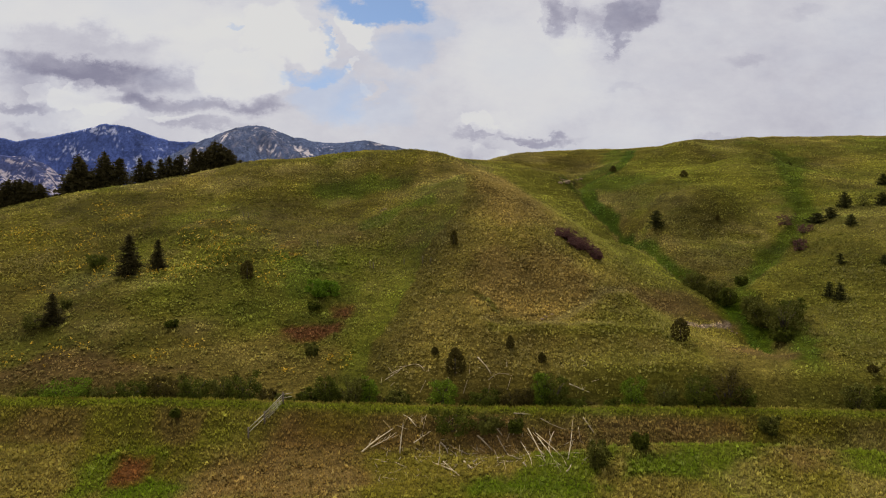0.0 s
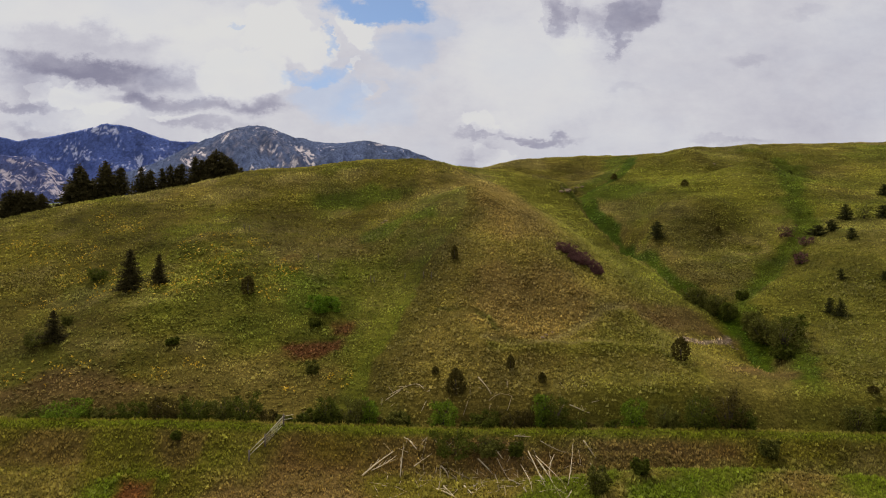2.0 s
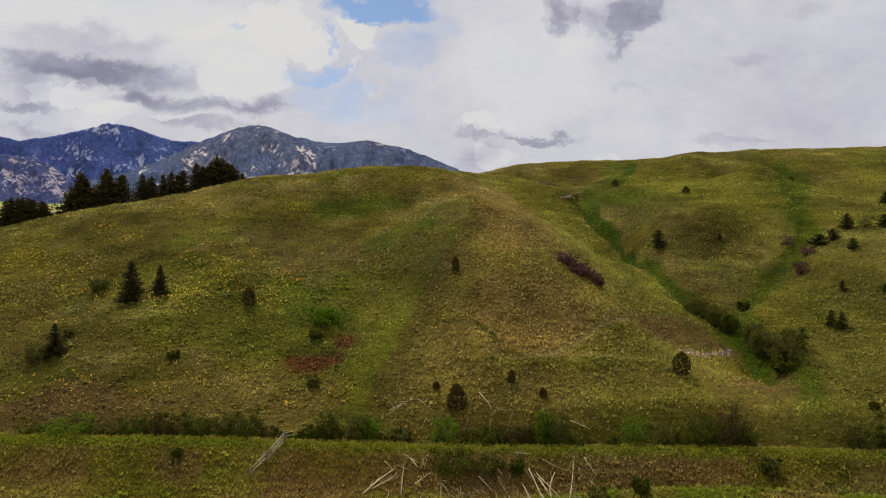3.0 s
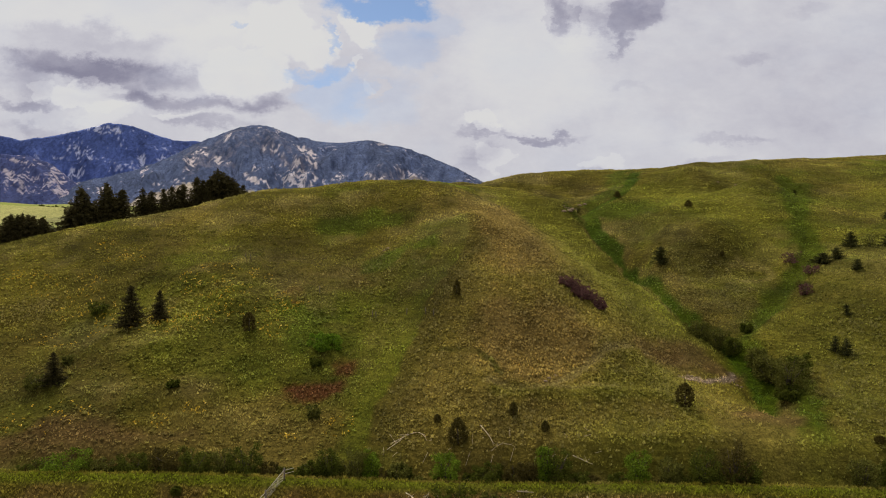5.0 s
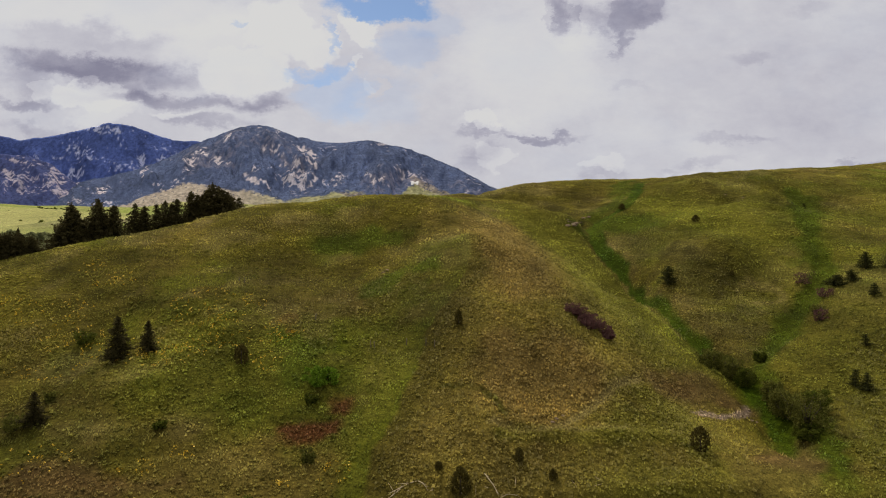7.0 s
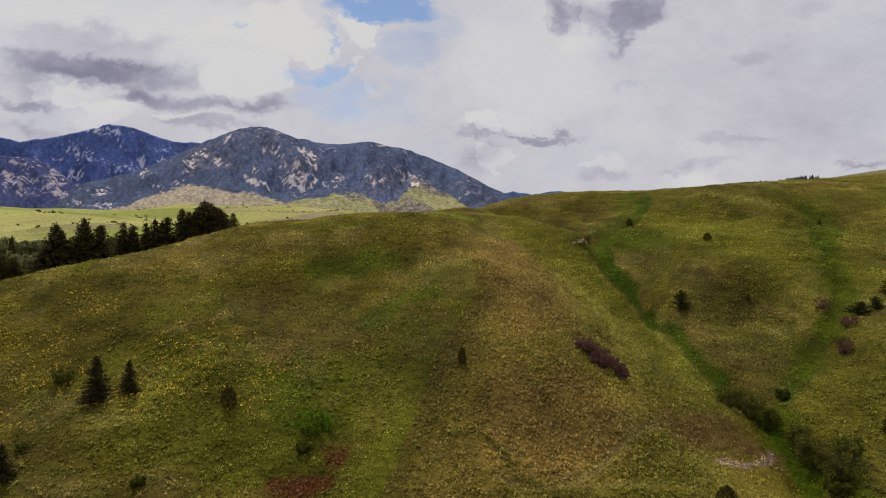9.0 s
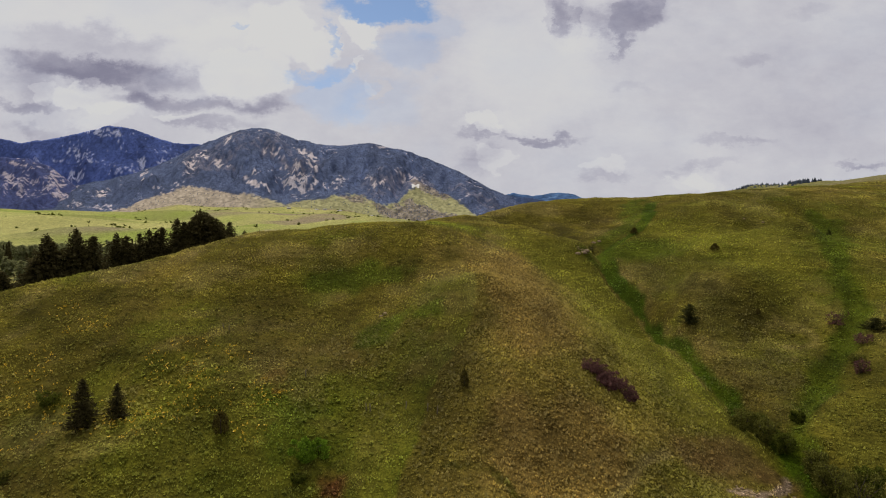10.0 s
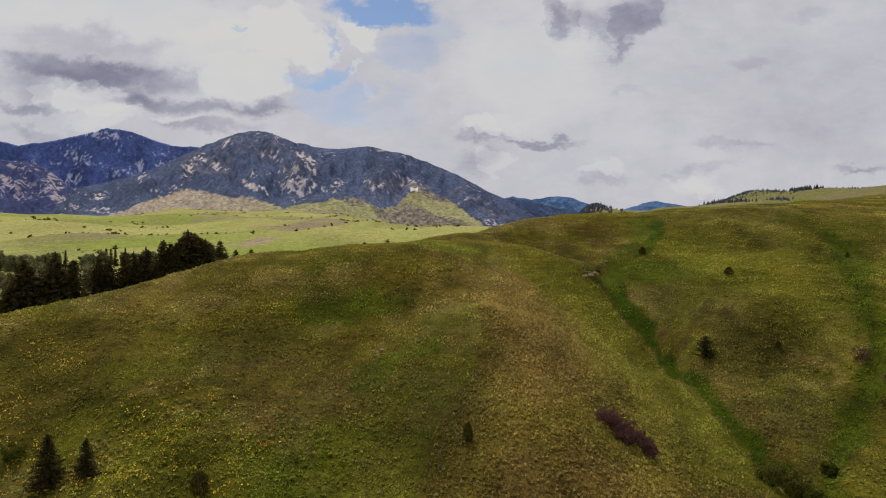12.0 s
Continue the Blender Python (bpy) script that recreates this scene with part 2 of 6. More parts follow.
DEAD_WOOD = plain_material("bleached_wood", (0.62, 0.50, 0.31), 0.8, 9, 0.6, 1.2, vary=0.35)
GATE_METAL = plain_material("galvanised_gate", (0.48, 0.42, 0.28), 0.55, 12, 0.8, 1.15)
POST_WOOD = plain_material("weathered_post", (0.16, 0.13, 0.10), 0.9, 14)
ROCK = plain_material("pale_rock", (0.30, 0.215, 0.13), 0.9, 2.2, 0.5, 1.3)
WHITE_STONE = plain_material("white_painted_stone", (0.8, 0.78, 0.74), 0.9, 0.4, 0.8, 1.1)
MOUNTAIN = mountain_material()
HAZY_WOODS = blade_material("hazy_woods", 0.8, 1.2)
# Pines of the far hills: haze is mixed into the needle colour as blue
HAZY_HILL_WOODS = leaf_material("hazy_hill_pines", (0.050, 0.062, 0.080), 0.5, 1.5)
HOUSE_WALL = plain_material("house_wall", (0.34, 0.30, 0.26), 0.85, 1.5)
HOUSE_ROOF = plain_material("house_roof", (0.34, 0.34, 0.36), 0.6, 1.0)
GLASS_DARK = plain_material("window_glass", (0.03, 0.035, 0.04), 0.1, 1.0, gloss=0.5)


# ---- the lie of the land: nodes (x, y, z) along its benches, ridges and gullies ----
MEADOW = [(-240, 40, -8.6), (-80, 40, -5.5), (80, 40, -7.1), (240, 40, -1.1), (-150, 74, -5.4), (-80, 74, -2.6), (-40, 76, -5.0), (0, 76, -4.2), (45,
    76, -2.8), (100, 74, -3.5), (160, 74, 2.0)]
GRADE = [(-200, 100, -3.9), (-150, 92, -3.2), (-105, 92, 1.5), (-66, 92, 0.9), (-32, 92, -0.8), (0, 92, 0.0), (30, 92, 3.0), (62, 92, 1.3), (105, 92,
    2.1), (160, 96, 10.1)]
TOE = [(-120, 112, 7.7), (-72, 108, 7.6), (-48, 107, 8.8), (-26, 106, 4.7), (0, 106, 9.0), (20, 108, 9.0), (42, 108, 8.8), (60, 110, 7.0), (72, 108,
    7.8), (105, 114, 13.5)]
LOWER = [(-105, 132, 18.2), (-79, 130, 15.8), (-58, 126, 17.7), (-40, 124, 14.8), (-22, 122, 12.6), (-2, 122, 16.5), (20, 120, 16.2), (34, 126, 16.9),
    (47, 128, 10.3), (-26, 133, 18.4), (58, 128, 9.5), (72, 130, 12.8), (90, 136, 23.3), (120, 136, 26.7), (200, 132, 29.0)]
SPUR = [(-14, 138, 19.9), (0, 140, 26.7), (18, 140, 29.3), (30, 142, 25.1), (-12, 168, 35.5), (5, 160, 37.4), (6, 172, 44.7), (20, 168, 38.3), (30,
    160, 30.9), (3, 184, 44.5), (-14, 190, 44.8), (20, 196, 43.4), (-3, 206, 55.1)]
LEFT = [(-120, 150, 26.2), (-95, 156, 29.2), (-76, 146, 24.0), (-58, 152, 30.8), (-34, 150, 27.9), (-97, 178, 38.1), (-68, 178, 37.9), (-40, 176,
    35.0), (-30, 190, 42.4), (-33, 204, 52.8), (-16, 200, 51.3), (-20, 175, 34.5), (-66, 140, 22.5), (-88, 192, 43.9), (-62, 196, 48.7), (-150, 170,
    28.7)]
CREST = [(-130, 196, 36.5), (-109, 188, 41.0), (-96, 198, 45.2), (-113, 206, 39.5), (-71, 216, 53.2), (-44, 222, 56.9), (-17, 226, 59.2), (-3, 236,
    59.3), (10, 282, 64.8), (25, 305, 67.5), (37, 314, 72.2), (64, 322, 74.5), (106, 330, 76.0), (137, 305, 76.9), (170, 322, 80.2), (220, 350, 85.6),
    (262, 382, 91.6)]
GULLY = [(58, 145, 15.9), (58, 164, 19.5), (54, 184, 26.1), (56, 200, 26.2), (57, 220, 36.8), (58, 238, 43.7), (58, 262, 53.8), (60, 290, 57.9)]
RIGHT = [(70, 144, 17.1), (80, 165, 21.6), (92, 173, 27.5), (100, 160, 31.2), (102, 178, 32.3), (77, 184, 27.0), (90, 186, 28.9), (97, 203, 40.7),
    (120, 190, 40.3), (80, 230, 51.2), (115, 240, 62.4), (130, 232, 53.7), (130, 246, 56.2), (112, 290, 74.1), (165, 220, 49.8), (220, 230, 59.5),
    (300, 300, 74.3), (260, 160, 43.3), (64, 194, 32.5), (71, 178, 26.0), (80, 172, 25.2), (40, 200, 33.8), (36, 232, 46.7), (30, 256, 58.2), (42,
    262, 52.6), (75, 300, 68.5)]
SHOULDER = [(100, 262, 68.9), (110, 276, 69.3), (122, 262, 63.6), (76, 276, 63.2), (95, 294, 70.4), (66, 247, 48.2), (46, 244, 53.4), (34, 282, 55.8),
    (52, 284, 58.1), (150, 282, 72.5), (106, 250, 57.0), (124, 284, 72.5), (140, 292, 75.9), (180, 290, 74.4), (88, 262, 61.0), (90, 222, 47.8), (103,
    221, 53.2), (120, 214, 48.6), (84, 204, 44.8), (100, 200, 39.8)]
LEE = [(-160, 230, 25.6), (-110, 230, 36.0), (-75, 250, 52.0), (-40, 258, 57.2), (0, 264, 61.0), (-170, 300, 27.0), (-100, 300, 34.2), (-45, 310,
    48.2), (5, 320, 62.8), (45, 360, 64.7), (110, 390, 79.6), (-150, 400, 32.0), (-60, 410, 37.9), (20, 430, 52.9), (180, 400, 82.1), (300, 430,
    95.6)]
GULLY_BED = [(57, 104), (60.4, 117), (62.1, 129), (62.3, 140), (62.3, 155), (62, 166), (59.8, 175), (58.6, 190), (58.5, 206), (57, 219), (54, 227.5), (52, 239), (54, 254), (60, 262), (69, 266), (76, 276), (87, 304)]
SIDE_BED = [(63, 138), (67.8, 146), (75.4, 155), (84, 164.5), (92, 172.5), (98, 179), (105, 187), (112, 198), (116, 212), (124, 232), (137, 255), (139.5, 265)]
BENCH_LIP = [(9, 111), (16.4, 111.2), (22.2, 110.8), (28.5, 111.5), (34.3, 111.5), (41, 111)]
UPPER_TRAIL = [(7.6, 113.5), (11.4, 111.5), (16.4, 112), (20.2, 114), (24.3, 117), (29.8, 122.5), (37.1, 129)]
LOWER_TRAIL = [(16.4, 112), (22.2, 111.5), (28.5, 113), (34.3, 112.5), (41.1, 112)]
CUT_LIP = [(47, 128.4), (50, 129.4), (52, 129), (55.5, 130.2), (58.6, 133), (60.6, 135.9)]
GREEN_ARC = [(-1, 122), (4.9, 120.5), (8.4, 117.5), (9.7, 115)]
LUSH = [(-27, 144, 11.4, 5.3), (-13, 158, 11.2, 11.5), (-63, 164, 8.7, 7.5), (-22, 189, 10.0, 3.5), (-39, 122, 6.5, 3.9), (-76, 136, 7.2, 4.9), (-24,
    124, 5.5, 8.2), (-13, 100, 5.3, 2.5), (75, 246, 10.8, 19.9), (63, 257, 6.8, 10.3), (123, 212, 11.2, 26.9), (107, 197, 3.5, 19.6), (29, 78, 4.1,
    1.9), (8, 78, 5.5, 1.5), (-39, 80, 2.8, 1.4), (60, 112, 2.9, 9.4), (60, 106, 5.6, 4.3), (59, 98, 3.5, 2.9), (58, 171, 3.0, 17.2), (30, 101, 7.1,
    0.5), (-33, 92, 8.9, 1.1)]
RUST = [(-24, 117, 4.3, 2.3), (-20, 124, 2.0, 2.5), (-34, 146, 1.8, 1.5), (-40, 82, 3.0, 1.9), (47, 136, 6.0, 4.2), (55, 134, 3.5, 2.4), (-67, 102,
    4.5, 3.3), (-17, 88, 7.0, 1.8), (36, 90, 4.8, 1.3), (17, 89, 5.5, 1.0), (-7, 88, 4.7, 1.3), (-56, 102,
    6.3, 1.7)]
STRAW = [(-85, 190, 5.0, 6.0), (60, 218, 3.8, 4.7), (61, 234, 6.2, 3.9), (94, 191, 6.7, 5.6), (82, 180, 6.3, 6.6), (-16, 171, 2.4, 3.5), (-18, 118,
    3.1, 2.8), (-9, 99, 3.5, 0.8), (46, 139, 3.7, 1.6), (27, 113, 2.6, 0.3), (18, 113, 2.4, 0.3), (32, 76, 2.7, 0.8), (-34, 110, 5.8, 2.9), (-58, 113,
    6.0, 3.1), (20, 192, 10.1, 27.9), (109, 272, 14.4, 22.6)]
SAGE = [(-20, 157, 12.5, 17.1), (10, 120, 13.7, 14.6), (3, 109, 12.5, 6.0), (20, 105, 11.1, 5.1), (63, 182, 9.6, 13.0), (74, 176, 10.9, 19.0), (66,
    228, 10.0, 9.6), (72, 110, 6.8, 12.9), (76, 120, 4.2, 10.9), (-39, 198, 24.4, 4.3), (-58, 137, 7.2, 6.0), (-92, 144, 8.9, 7.4), (86, 132, 7.0,
    6.9)]
FLOWERS = [(-57.6, 131.0, 5.3, 2.0), (-57.5, 134.8, 4.7, 2.2), (-91.9, 172.3, 1.9, 2.5), (-42.8, 140.3, 7.5, 3.8), (-53.4, 144.2, 4.3, 2.3), (-34.8, 142.7, 3.0,
    1.7), (-79.7, 142.8, 4.9, 2.7), (-79.5, 132.2, 5.9, 1.4), (-70.6, 138.5, 3.8, 2.1), (-47.9, 105.1, 2.1, 1.2), (-42.6, 109.6, 1.3, 1.1), (-26.1, 105.8, 1.1,
    0.8), (-17.6, 107.4, 1.9, 1.7), (-66.0, 106.1, 5.0, 2.6), (-49.0, 135.5, 2.9, 1.9), (-51.2, 150.6, 7.4, 3.5), (-82.4, 165.5, 3.6, 3.0), (-89.8, 151.2, 6.8,
    3.6), (-35.7, 132.3, 2.2, 2.3), (-102.1, 153.8, 3.1, 2.1)]


def thin_plate(nodes, stiff=0.002):
    """A smooth sheet that passes the nodes (x, y, z): a function of x and y."""
    c = np.array(nodes, float)
    n = len(c)
    d = np.linalg.norm(c[:, None, :2] - c[None, :, :2], axis=2) / 50
    a = np.zeros((n + 3, n + 3))
    a[:n, :n] = np.where(d > 0, d * d * np.log(np.maximum(d, 1e-9)), 0) + np.eye(n) * stiff
    a[:n, n:] = np.c_[np.ones(n), c[:, :2] / 50]
    a[n:, :n] = a[:n, n:].T
    w = np.linalg.solve(a, np.r_[c[:, 2], 0, 0, 0])

    def sheet(x, y):
        z = w[n] + w[n + 1] * x / 50 + w[n + 2] * y / 50
        for i in range(n):
            q = ((x - c[i, 0]) ** 2 + (y - c[i, 1]) ** 2) / 2500 + 1e-12
            z = z + w[i] * 0.5 * q * np.log(q)
        return z
    return sheet


def smooth(v, lo, hi):
    s = np.clip((v - lo) / (hi - lo), 0, 1)
    return s * s * (3 - 2 * s)


def off_line(x, y, line):
    """The distance of x, y from a line of points, and how far along it (0 to 1)."""
    best, along = np.full(np.shape(x), 1e9), np.zeros(np.shape(x))
    for i in range(len(line) - 1):
        (ax, ay), (bx, by) = line[i][:2], line[i + 1][:2]
        s = np.clip(((x - ax) * (bx - ax) + (y - ay) * (by - ay)) / ((bx - ax) ** 2 + (by - ay) ** 2), 0, 1)
        d = np.hypot(x - ax - s * (bx - ax), y - ay - s * (by - ay))
        along = np.where(d < best, (i + s) / (len(line) - 1), along)
        best = np.minimum(d, best)
    return best, along


def lattice(ix, iy, seed):
    h = (ix.astype(np.int64) * 374761393 + iy.astype(np.int64) * 668265263 + seed * 982451653) & 0x7FFFFFFF
    h = ((h ^ (h >> 13)) * 1274126177) & 0x7FFFFFFF
    return ((h ^ (h >> 16)) & 0xFFFF) / 32767.5 - 1


def value_noise(x, y, size, seed=0):
    """Smooth noise from -1 to 1."""
    x, y = np.asarray(x, float) / size, np.asarray(y, float) / size
    ix, iy = np.floor(x), np.floor(y)
    fx, fy = x - ix, y - iy
    fx, fy = fx * fx * (3 - 2 * fx), fy * fy * (3 - 2 * fy)
    a, b = lattice(ix, iy, seed), lattice(ix + 1, iy, seed)
    c, d = lattice(ix, iy + 1, seed), lattice(ix + 1, iy + 1, seed)
    return (a + (b - a) * fx) * (1 - fy) + (c + (d - c) * fx) * fy


def fractal(x, y, size, seed=0, octaves=4):
    return sum(value_noise(x, y, size / 2.03 ** k, seed + k) * 0.5 ** k for k in range(octaves))


hill_sheet = thin_plate(MEADOW + GRADE + TOE + LOWER + SPUR + LEFT + CREST + GULLY + RIGHT + SHOULDER + LEE)


def grade_line(x):
    """The old ditch road along the foot of the hill: its y and its height."""
    return 92.3 + 0.5 * np.sin(x / 31) - 0.006 * x, np.interp(x, [-140, -40, 5, 40, 65, 130], [3.2, 3.2, 1.9, 1.8, 1.2, 1.0])


def far_land(x, y):
    """Valley, fans and outer hills, up to the foot of the mountains."""
    z = np.interp(y, [-900, 60, 300, 500, 800, 1500, 2500, 3600, 5200], [-14, -9, 20, 38, 54, 116, 198, 285, 330])
    z = z + 71 * smooth(x - 0.12 * y, 40, 330) * smooth(y, 60, 330) * (1 - 0.5 * smooth(y, 1100, 1900))
    z = z + 60 * np.exp(-((x - 352) / 50) ** 2 - ((y - 1620) / 150) ** 2) + 22 * np.exp(-((x - 425) / 50) ** 2 - ((y - 1660) / 130) ** 2)
    z = z + 44 * np.exp(-((x - 720) / 110) ** 2 - ((y - 1520) / 160) ** 2) + 21 * smooth(x - 480, 0, 110) * np.exp(-((y - 1050) / 170) ** 2) * smooth(x, 400, 560)
    z = z + 6 * smooth(x, 190, 240) * np.exp(-((y - 490) / 70) ** 2) * (1 - smooth(x, 420, 520))
    z = z + 5 * smooth(x, 240, 420) * smooth(y, 580, 760) * (1 - smooth(y, 1200, 1700)) * fractal(x, y, 170, 15, 3)
    z = z + 26 * np.exp(-((x + 1250) / 620) ** 2 - ((y - 1800) / 330) ** 2)
    z = z - 88 * smooth(x - 0.03 * y, -90, 250) * smooth(y, 1300, 2500)
    dip = np.interp(x / np.maximum(y, 400), [-0.6, -0.5, -0.42, -0.25, -0.165, -0.113, -0.078, 0.01, 0.06, 0.12], [45, 50, 0, 0, 17, 53, 81, 91, 42, 0])
    z = z - dip * np.interp(y, [1200, 1800, 2500, 3450], [0, 0.2, 0.38, 1])
    z = z + smooth(y, 450, 620) * (1 - smooth(y, 1500, 2200)) * 7 * fractal(x * 1.2, y, 210, 17, 3)
    z = z + smooth(y, 450, 900) * (14 * fractal(x, y, 420, 5, 3) + 4 * fractal(x, y, 130, 6, 2) + 0.006 * np.maximum(y - 400, 0) * fractal(x, y, 900, 9, 2))
    return z


def height(x, y):
    x, y = np.asarray(x, float), np.asarray(y, float)
    near = smooth(x, -330, -190) * (1 - smooth(x, 260, 420)) * smooth(y, -40, 40) * (1 - smooth(y, 400, 560))
    z = far_land(x, y)
    z = z + near * (np.where(near > 0, hill_sheet(np.clip(x, -330, 430), np.clip(y, -40, 570)), 0) - z)
    gully, along = off_line(x, y, GULLY_BED)
    side = np.where(x < np.interp(y, [p[1] for p in GULLY_BED], [p[0] for p in GULLY_BED]), -gully, gully)
    z = z - 3.5 * np.exp(-((side + 0.5) / 3.6) ** 2) * smooth(along, 0.02, 0.09) * (1 - smooth(along, 0.7, 0.95))
    side, along = off_line(x, y, SIDE_BED)
    z = z - 1.8 * np.exp(-(side / 2.8) ** 2) * smooth(along, 0.0, 0.15) * (1 - smooth(along, 0.7, 1))
    lip, along = off_line(x, y, BENCH_LIP)
    z = z + 1.0 * np.exp(-(lip / 1.9) ** 2) * smooth(along, 0, 0.2) * (1 - smooth(along, 0.85, 1))
    hill = near * smooth(y, 98, 108)
    trail, along = off_line(x, y, UPPER_TRAIL)
    z = z - 0.35 * np.exp(-(trail / 0.8) ** 2)
    z = z + hill * (0.6 * fractal(x, y, 16, 21, 3) + 0.2 * fractal(x * 0.55, z * 2.4, 3.2, 31, 3))
    z = z + near * (1 - smooth(y, 98, 108)) * 0.2 * fractal(x, y, 4.5, 41, 3)
    by, bz = grade_line(x)
    s = y - by + 0.35 * value_noise(x, y, 4, 51)
    shape = np.interp(s, [-12, -6.0, -4.6, -0.9, 0, 1.7, 2.6, 3.9, 5.2, 9], [-6.2, -4.7, -3.9, -0.5, 0, 0, -0.45, -1.5, -1.1, 2.2])
    w = smooth(s, -10, -5.5) * (1 - smooth(s, 5.0, 9.5)) * smooth(x, -260, -180) * (1 - smooth(x, 140, 200))
    return z + w * (bz + shape + 0.12 * fractal(x, y, 2.5, 61, 2) - z)


# ---- what grows where ----
OLIVE, GREEN, DRY = np.array((0.168, 0.145, 0.017)), np.array((0.110, 0.143, 0.008)), np.array((0.215, 0.166, 0.034))
BROWN, RUSTY, STRAWY = np.array((0.215, 0.172, 0.030)), np.array((0.165, 0.062, 0.020)), np.array((0.32, 0.26, 0.08))
FRESH, SUNLIT_VALLEY, DARK = np.array((0.170, 0.167, 0.018)), np.array((0.46, 0.47, 0.15)), np.array((0.072, 0.066, 0.008))
SPUR_EDGE = [(-13.4, 99), (-12.6, 104.2), (-11.9, 110.3), (-10.1, 116.5), (-8, 123.3), (-5.7, 131), (-4.2, 139.6), (0, 147), (4.3, 157.6), (5.9, 166.4), (4, 190), (2, 215)]


# stretches of one colour, as outlines: growths, soil, and plain darker patches
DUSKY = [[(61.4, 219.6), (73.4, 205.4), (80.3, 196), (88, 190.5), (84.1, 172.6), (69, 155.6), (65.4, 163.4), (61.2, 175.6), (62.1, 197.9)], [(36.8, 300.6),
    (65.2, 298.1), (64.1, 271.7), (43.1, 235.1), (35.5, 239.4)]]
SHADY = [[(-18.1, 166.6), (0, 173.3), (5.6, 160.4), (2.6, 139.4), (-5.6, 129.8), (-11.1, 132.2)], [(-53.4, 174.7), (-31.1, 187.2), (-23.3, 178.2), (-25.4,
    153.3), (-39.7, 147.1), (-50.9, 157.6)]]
PALE = [[(53.7, 240.8), (62, 240.4), (61.3, 223), (59.6, 220.3), (54.7, 227.5)], [(82.5, 189.3), (92.7, 183.6), (85.1, 167.2), (76.2, 168.2)], [(55.7, 239),
    (59.6, 227.7), (60.8, 218.4), (56.4, 223), (54.2, 230.2)], [(83.6, 191.3), (92.7, 187.6), (89, 179.2), (80.9, 183.6)], [(-89.8, 189.5), (-80.9, 190),
    (-77.8, 186.6), (-83.6, 183.3)], [(-21, 127.5), (-15.8, 129.9), (-13.2, 122.4), (-17.4, 118.4)]]
GREENS = [[(78.8, 310.9), (90.2, 317.6), (75.5, 270.2), (62.6, 265.1), (48.7, 237.2), (45.1, 234.5), (58.6, 268.1), (69.3, 278.4)], [(53, 242.7), (62, 262.8),
    (79, 251.1), (75, 232.2), (66.2, 244.5)], [(136.9, 261.6), (146.6, 258.5), (125.6, 221.7), (116.1, 208.2), (106.9, 194.9), (103.3, 194.5), (111, 209.6),
    (116.9, 225.4)], [(70.6, 149), (73.3, 156), (88.3, 169.1), (96, 177.8), (94.4, 170.8), (85, 160.2), (73.6, 151.1)], [(-35.4, 142.5), (-31.2, 143.4), (-24.3,
    139.9), (-22.2, 134.5), (-25.4, 127.3), (-29.7, 126.6), (-33.3, 134.3)], [(-36.8, 191.7), (-23, 194.6), (-11.1, 189), (-13.7, 187.6), (-27.8, 189), (-38.7,
    187.5)], [(-20.5, 158.6), (-19.4, 167.4), (-13.4, 167.9), (-2.5, 166.7), (-1.3, 163.8), (-9.4, 162.9), (-12.7, 160), (-17.9, 156.5)]]
WET_GREENS = [[(64.8, 129.9), (68.8, 126.6), (65.3, 111.1), (62.2, 101.4), (58.2, 100.6), (60.6, 115.2)], [(62.1, 125.5), (67.5, 123.6), (60.5, 106), (55.1, 102.7), (54.5, 108.5)], [(21, 77.9), (23.2, 80.8), (33.5, 81.6), (30.5, 77.5), (21.3, 76.3)],
    [(3.8, 76.7), (5.9, 78.2), (20.5, 76.1), (20, 74.3)], [(-39.7, 77.2), (-40.5, 80), (-36.4, 81.9), (-31.3, 79.9), (-33.1, 77.6)]]
LIGHT = [[(-60.9, 139.7), (-46.1, 143.5), (-27.9, 140.9), (-20.3, 125.0), (-19.9, 116.1), (-35.5, 113.7), (-49.5, 120.9)], [(25.1, 115.7), (36.0, 125.2), (45.1, 129.1),
    (43.0, 107.0), (35.3, 109.3), (25.9, 110.4)], [(-50.4, 90.2), (-39, 91.4), (-27.8, 91.6), (-25.7, 90.1), (-26.2, 86.4), (-32.7, 85.3), (-38.3, 89.8)], [(-19.1, 146.8), (-6.1, 140.2), (-7.3, 130.4),
    (-12.3, 118.7), (-15.8, 114.1), (-18, 109.3), (-18.8, 127.3)], [(16, 247.7), (34.1, 241.3), (44.9, 231.8), (54.6, 216.9), (58.2, 195), (58, 162.5), (58.9,
    144.5), (48, 140.4), (40.9, 147.3), (39.4, 166.2), (36.9, 190.8), (33, 215.7), (17.8, 227.2)], [(78.2, 271.4), (93.7, 261.7), (112.8, 235.2), (106.3,
    206.7), (89.2, 200.6), (72, 222.9)]]
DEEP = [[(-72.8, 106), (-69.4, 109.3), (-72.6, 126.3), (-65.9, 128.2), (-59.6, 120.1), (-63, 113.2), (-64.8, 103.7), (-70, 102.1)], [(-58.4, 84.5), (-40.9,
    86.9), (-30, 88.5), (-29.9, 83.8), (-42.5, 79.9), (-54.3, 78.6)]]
WARM = [[(9.3, 201.3), (24.5, 225), (34, 212.4), (31.5, 173.4), (25.2, 150.9), (16.2, 147), (10.6, 152.9), (8.1, 163.4)], [(5.7, 131.3), (20, 135.3), (28.8,
    127.5), (25.1, 115.4), (13.8, 113.2), (7.3, 119.4)]]
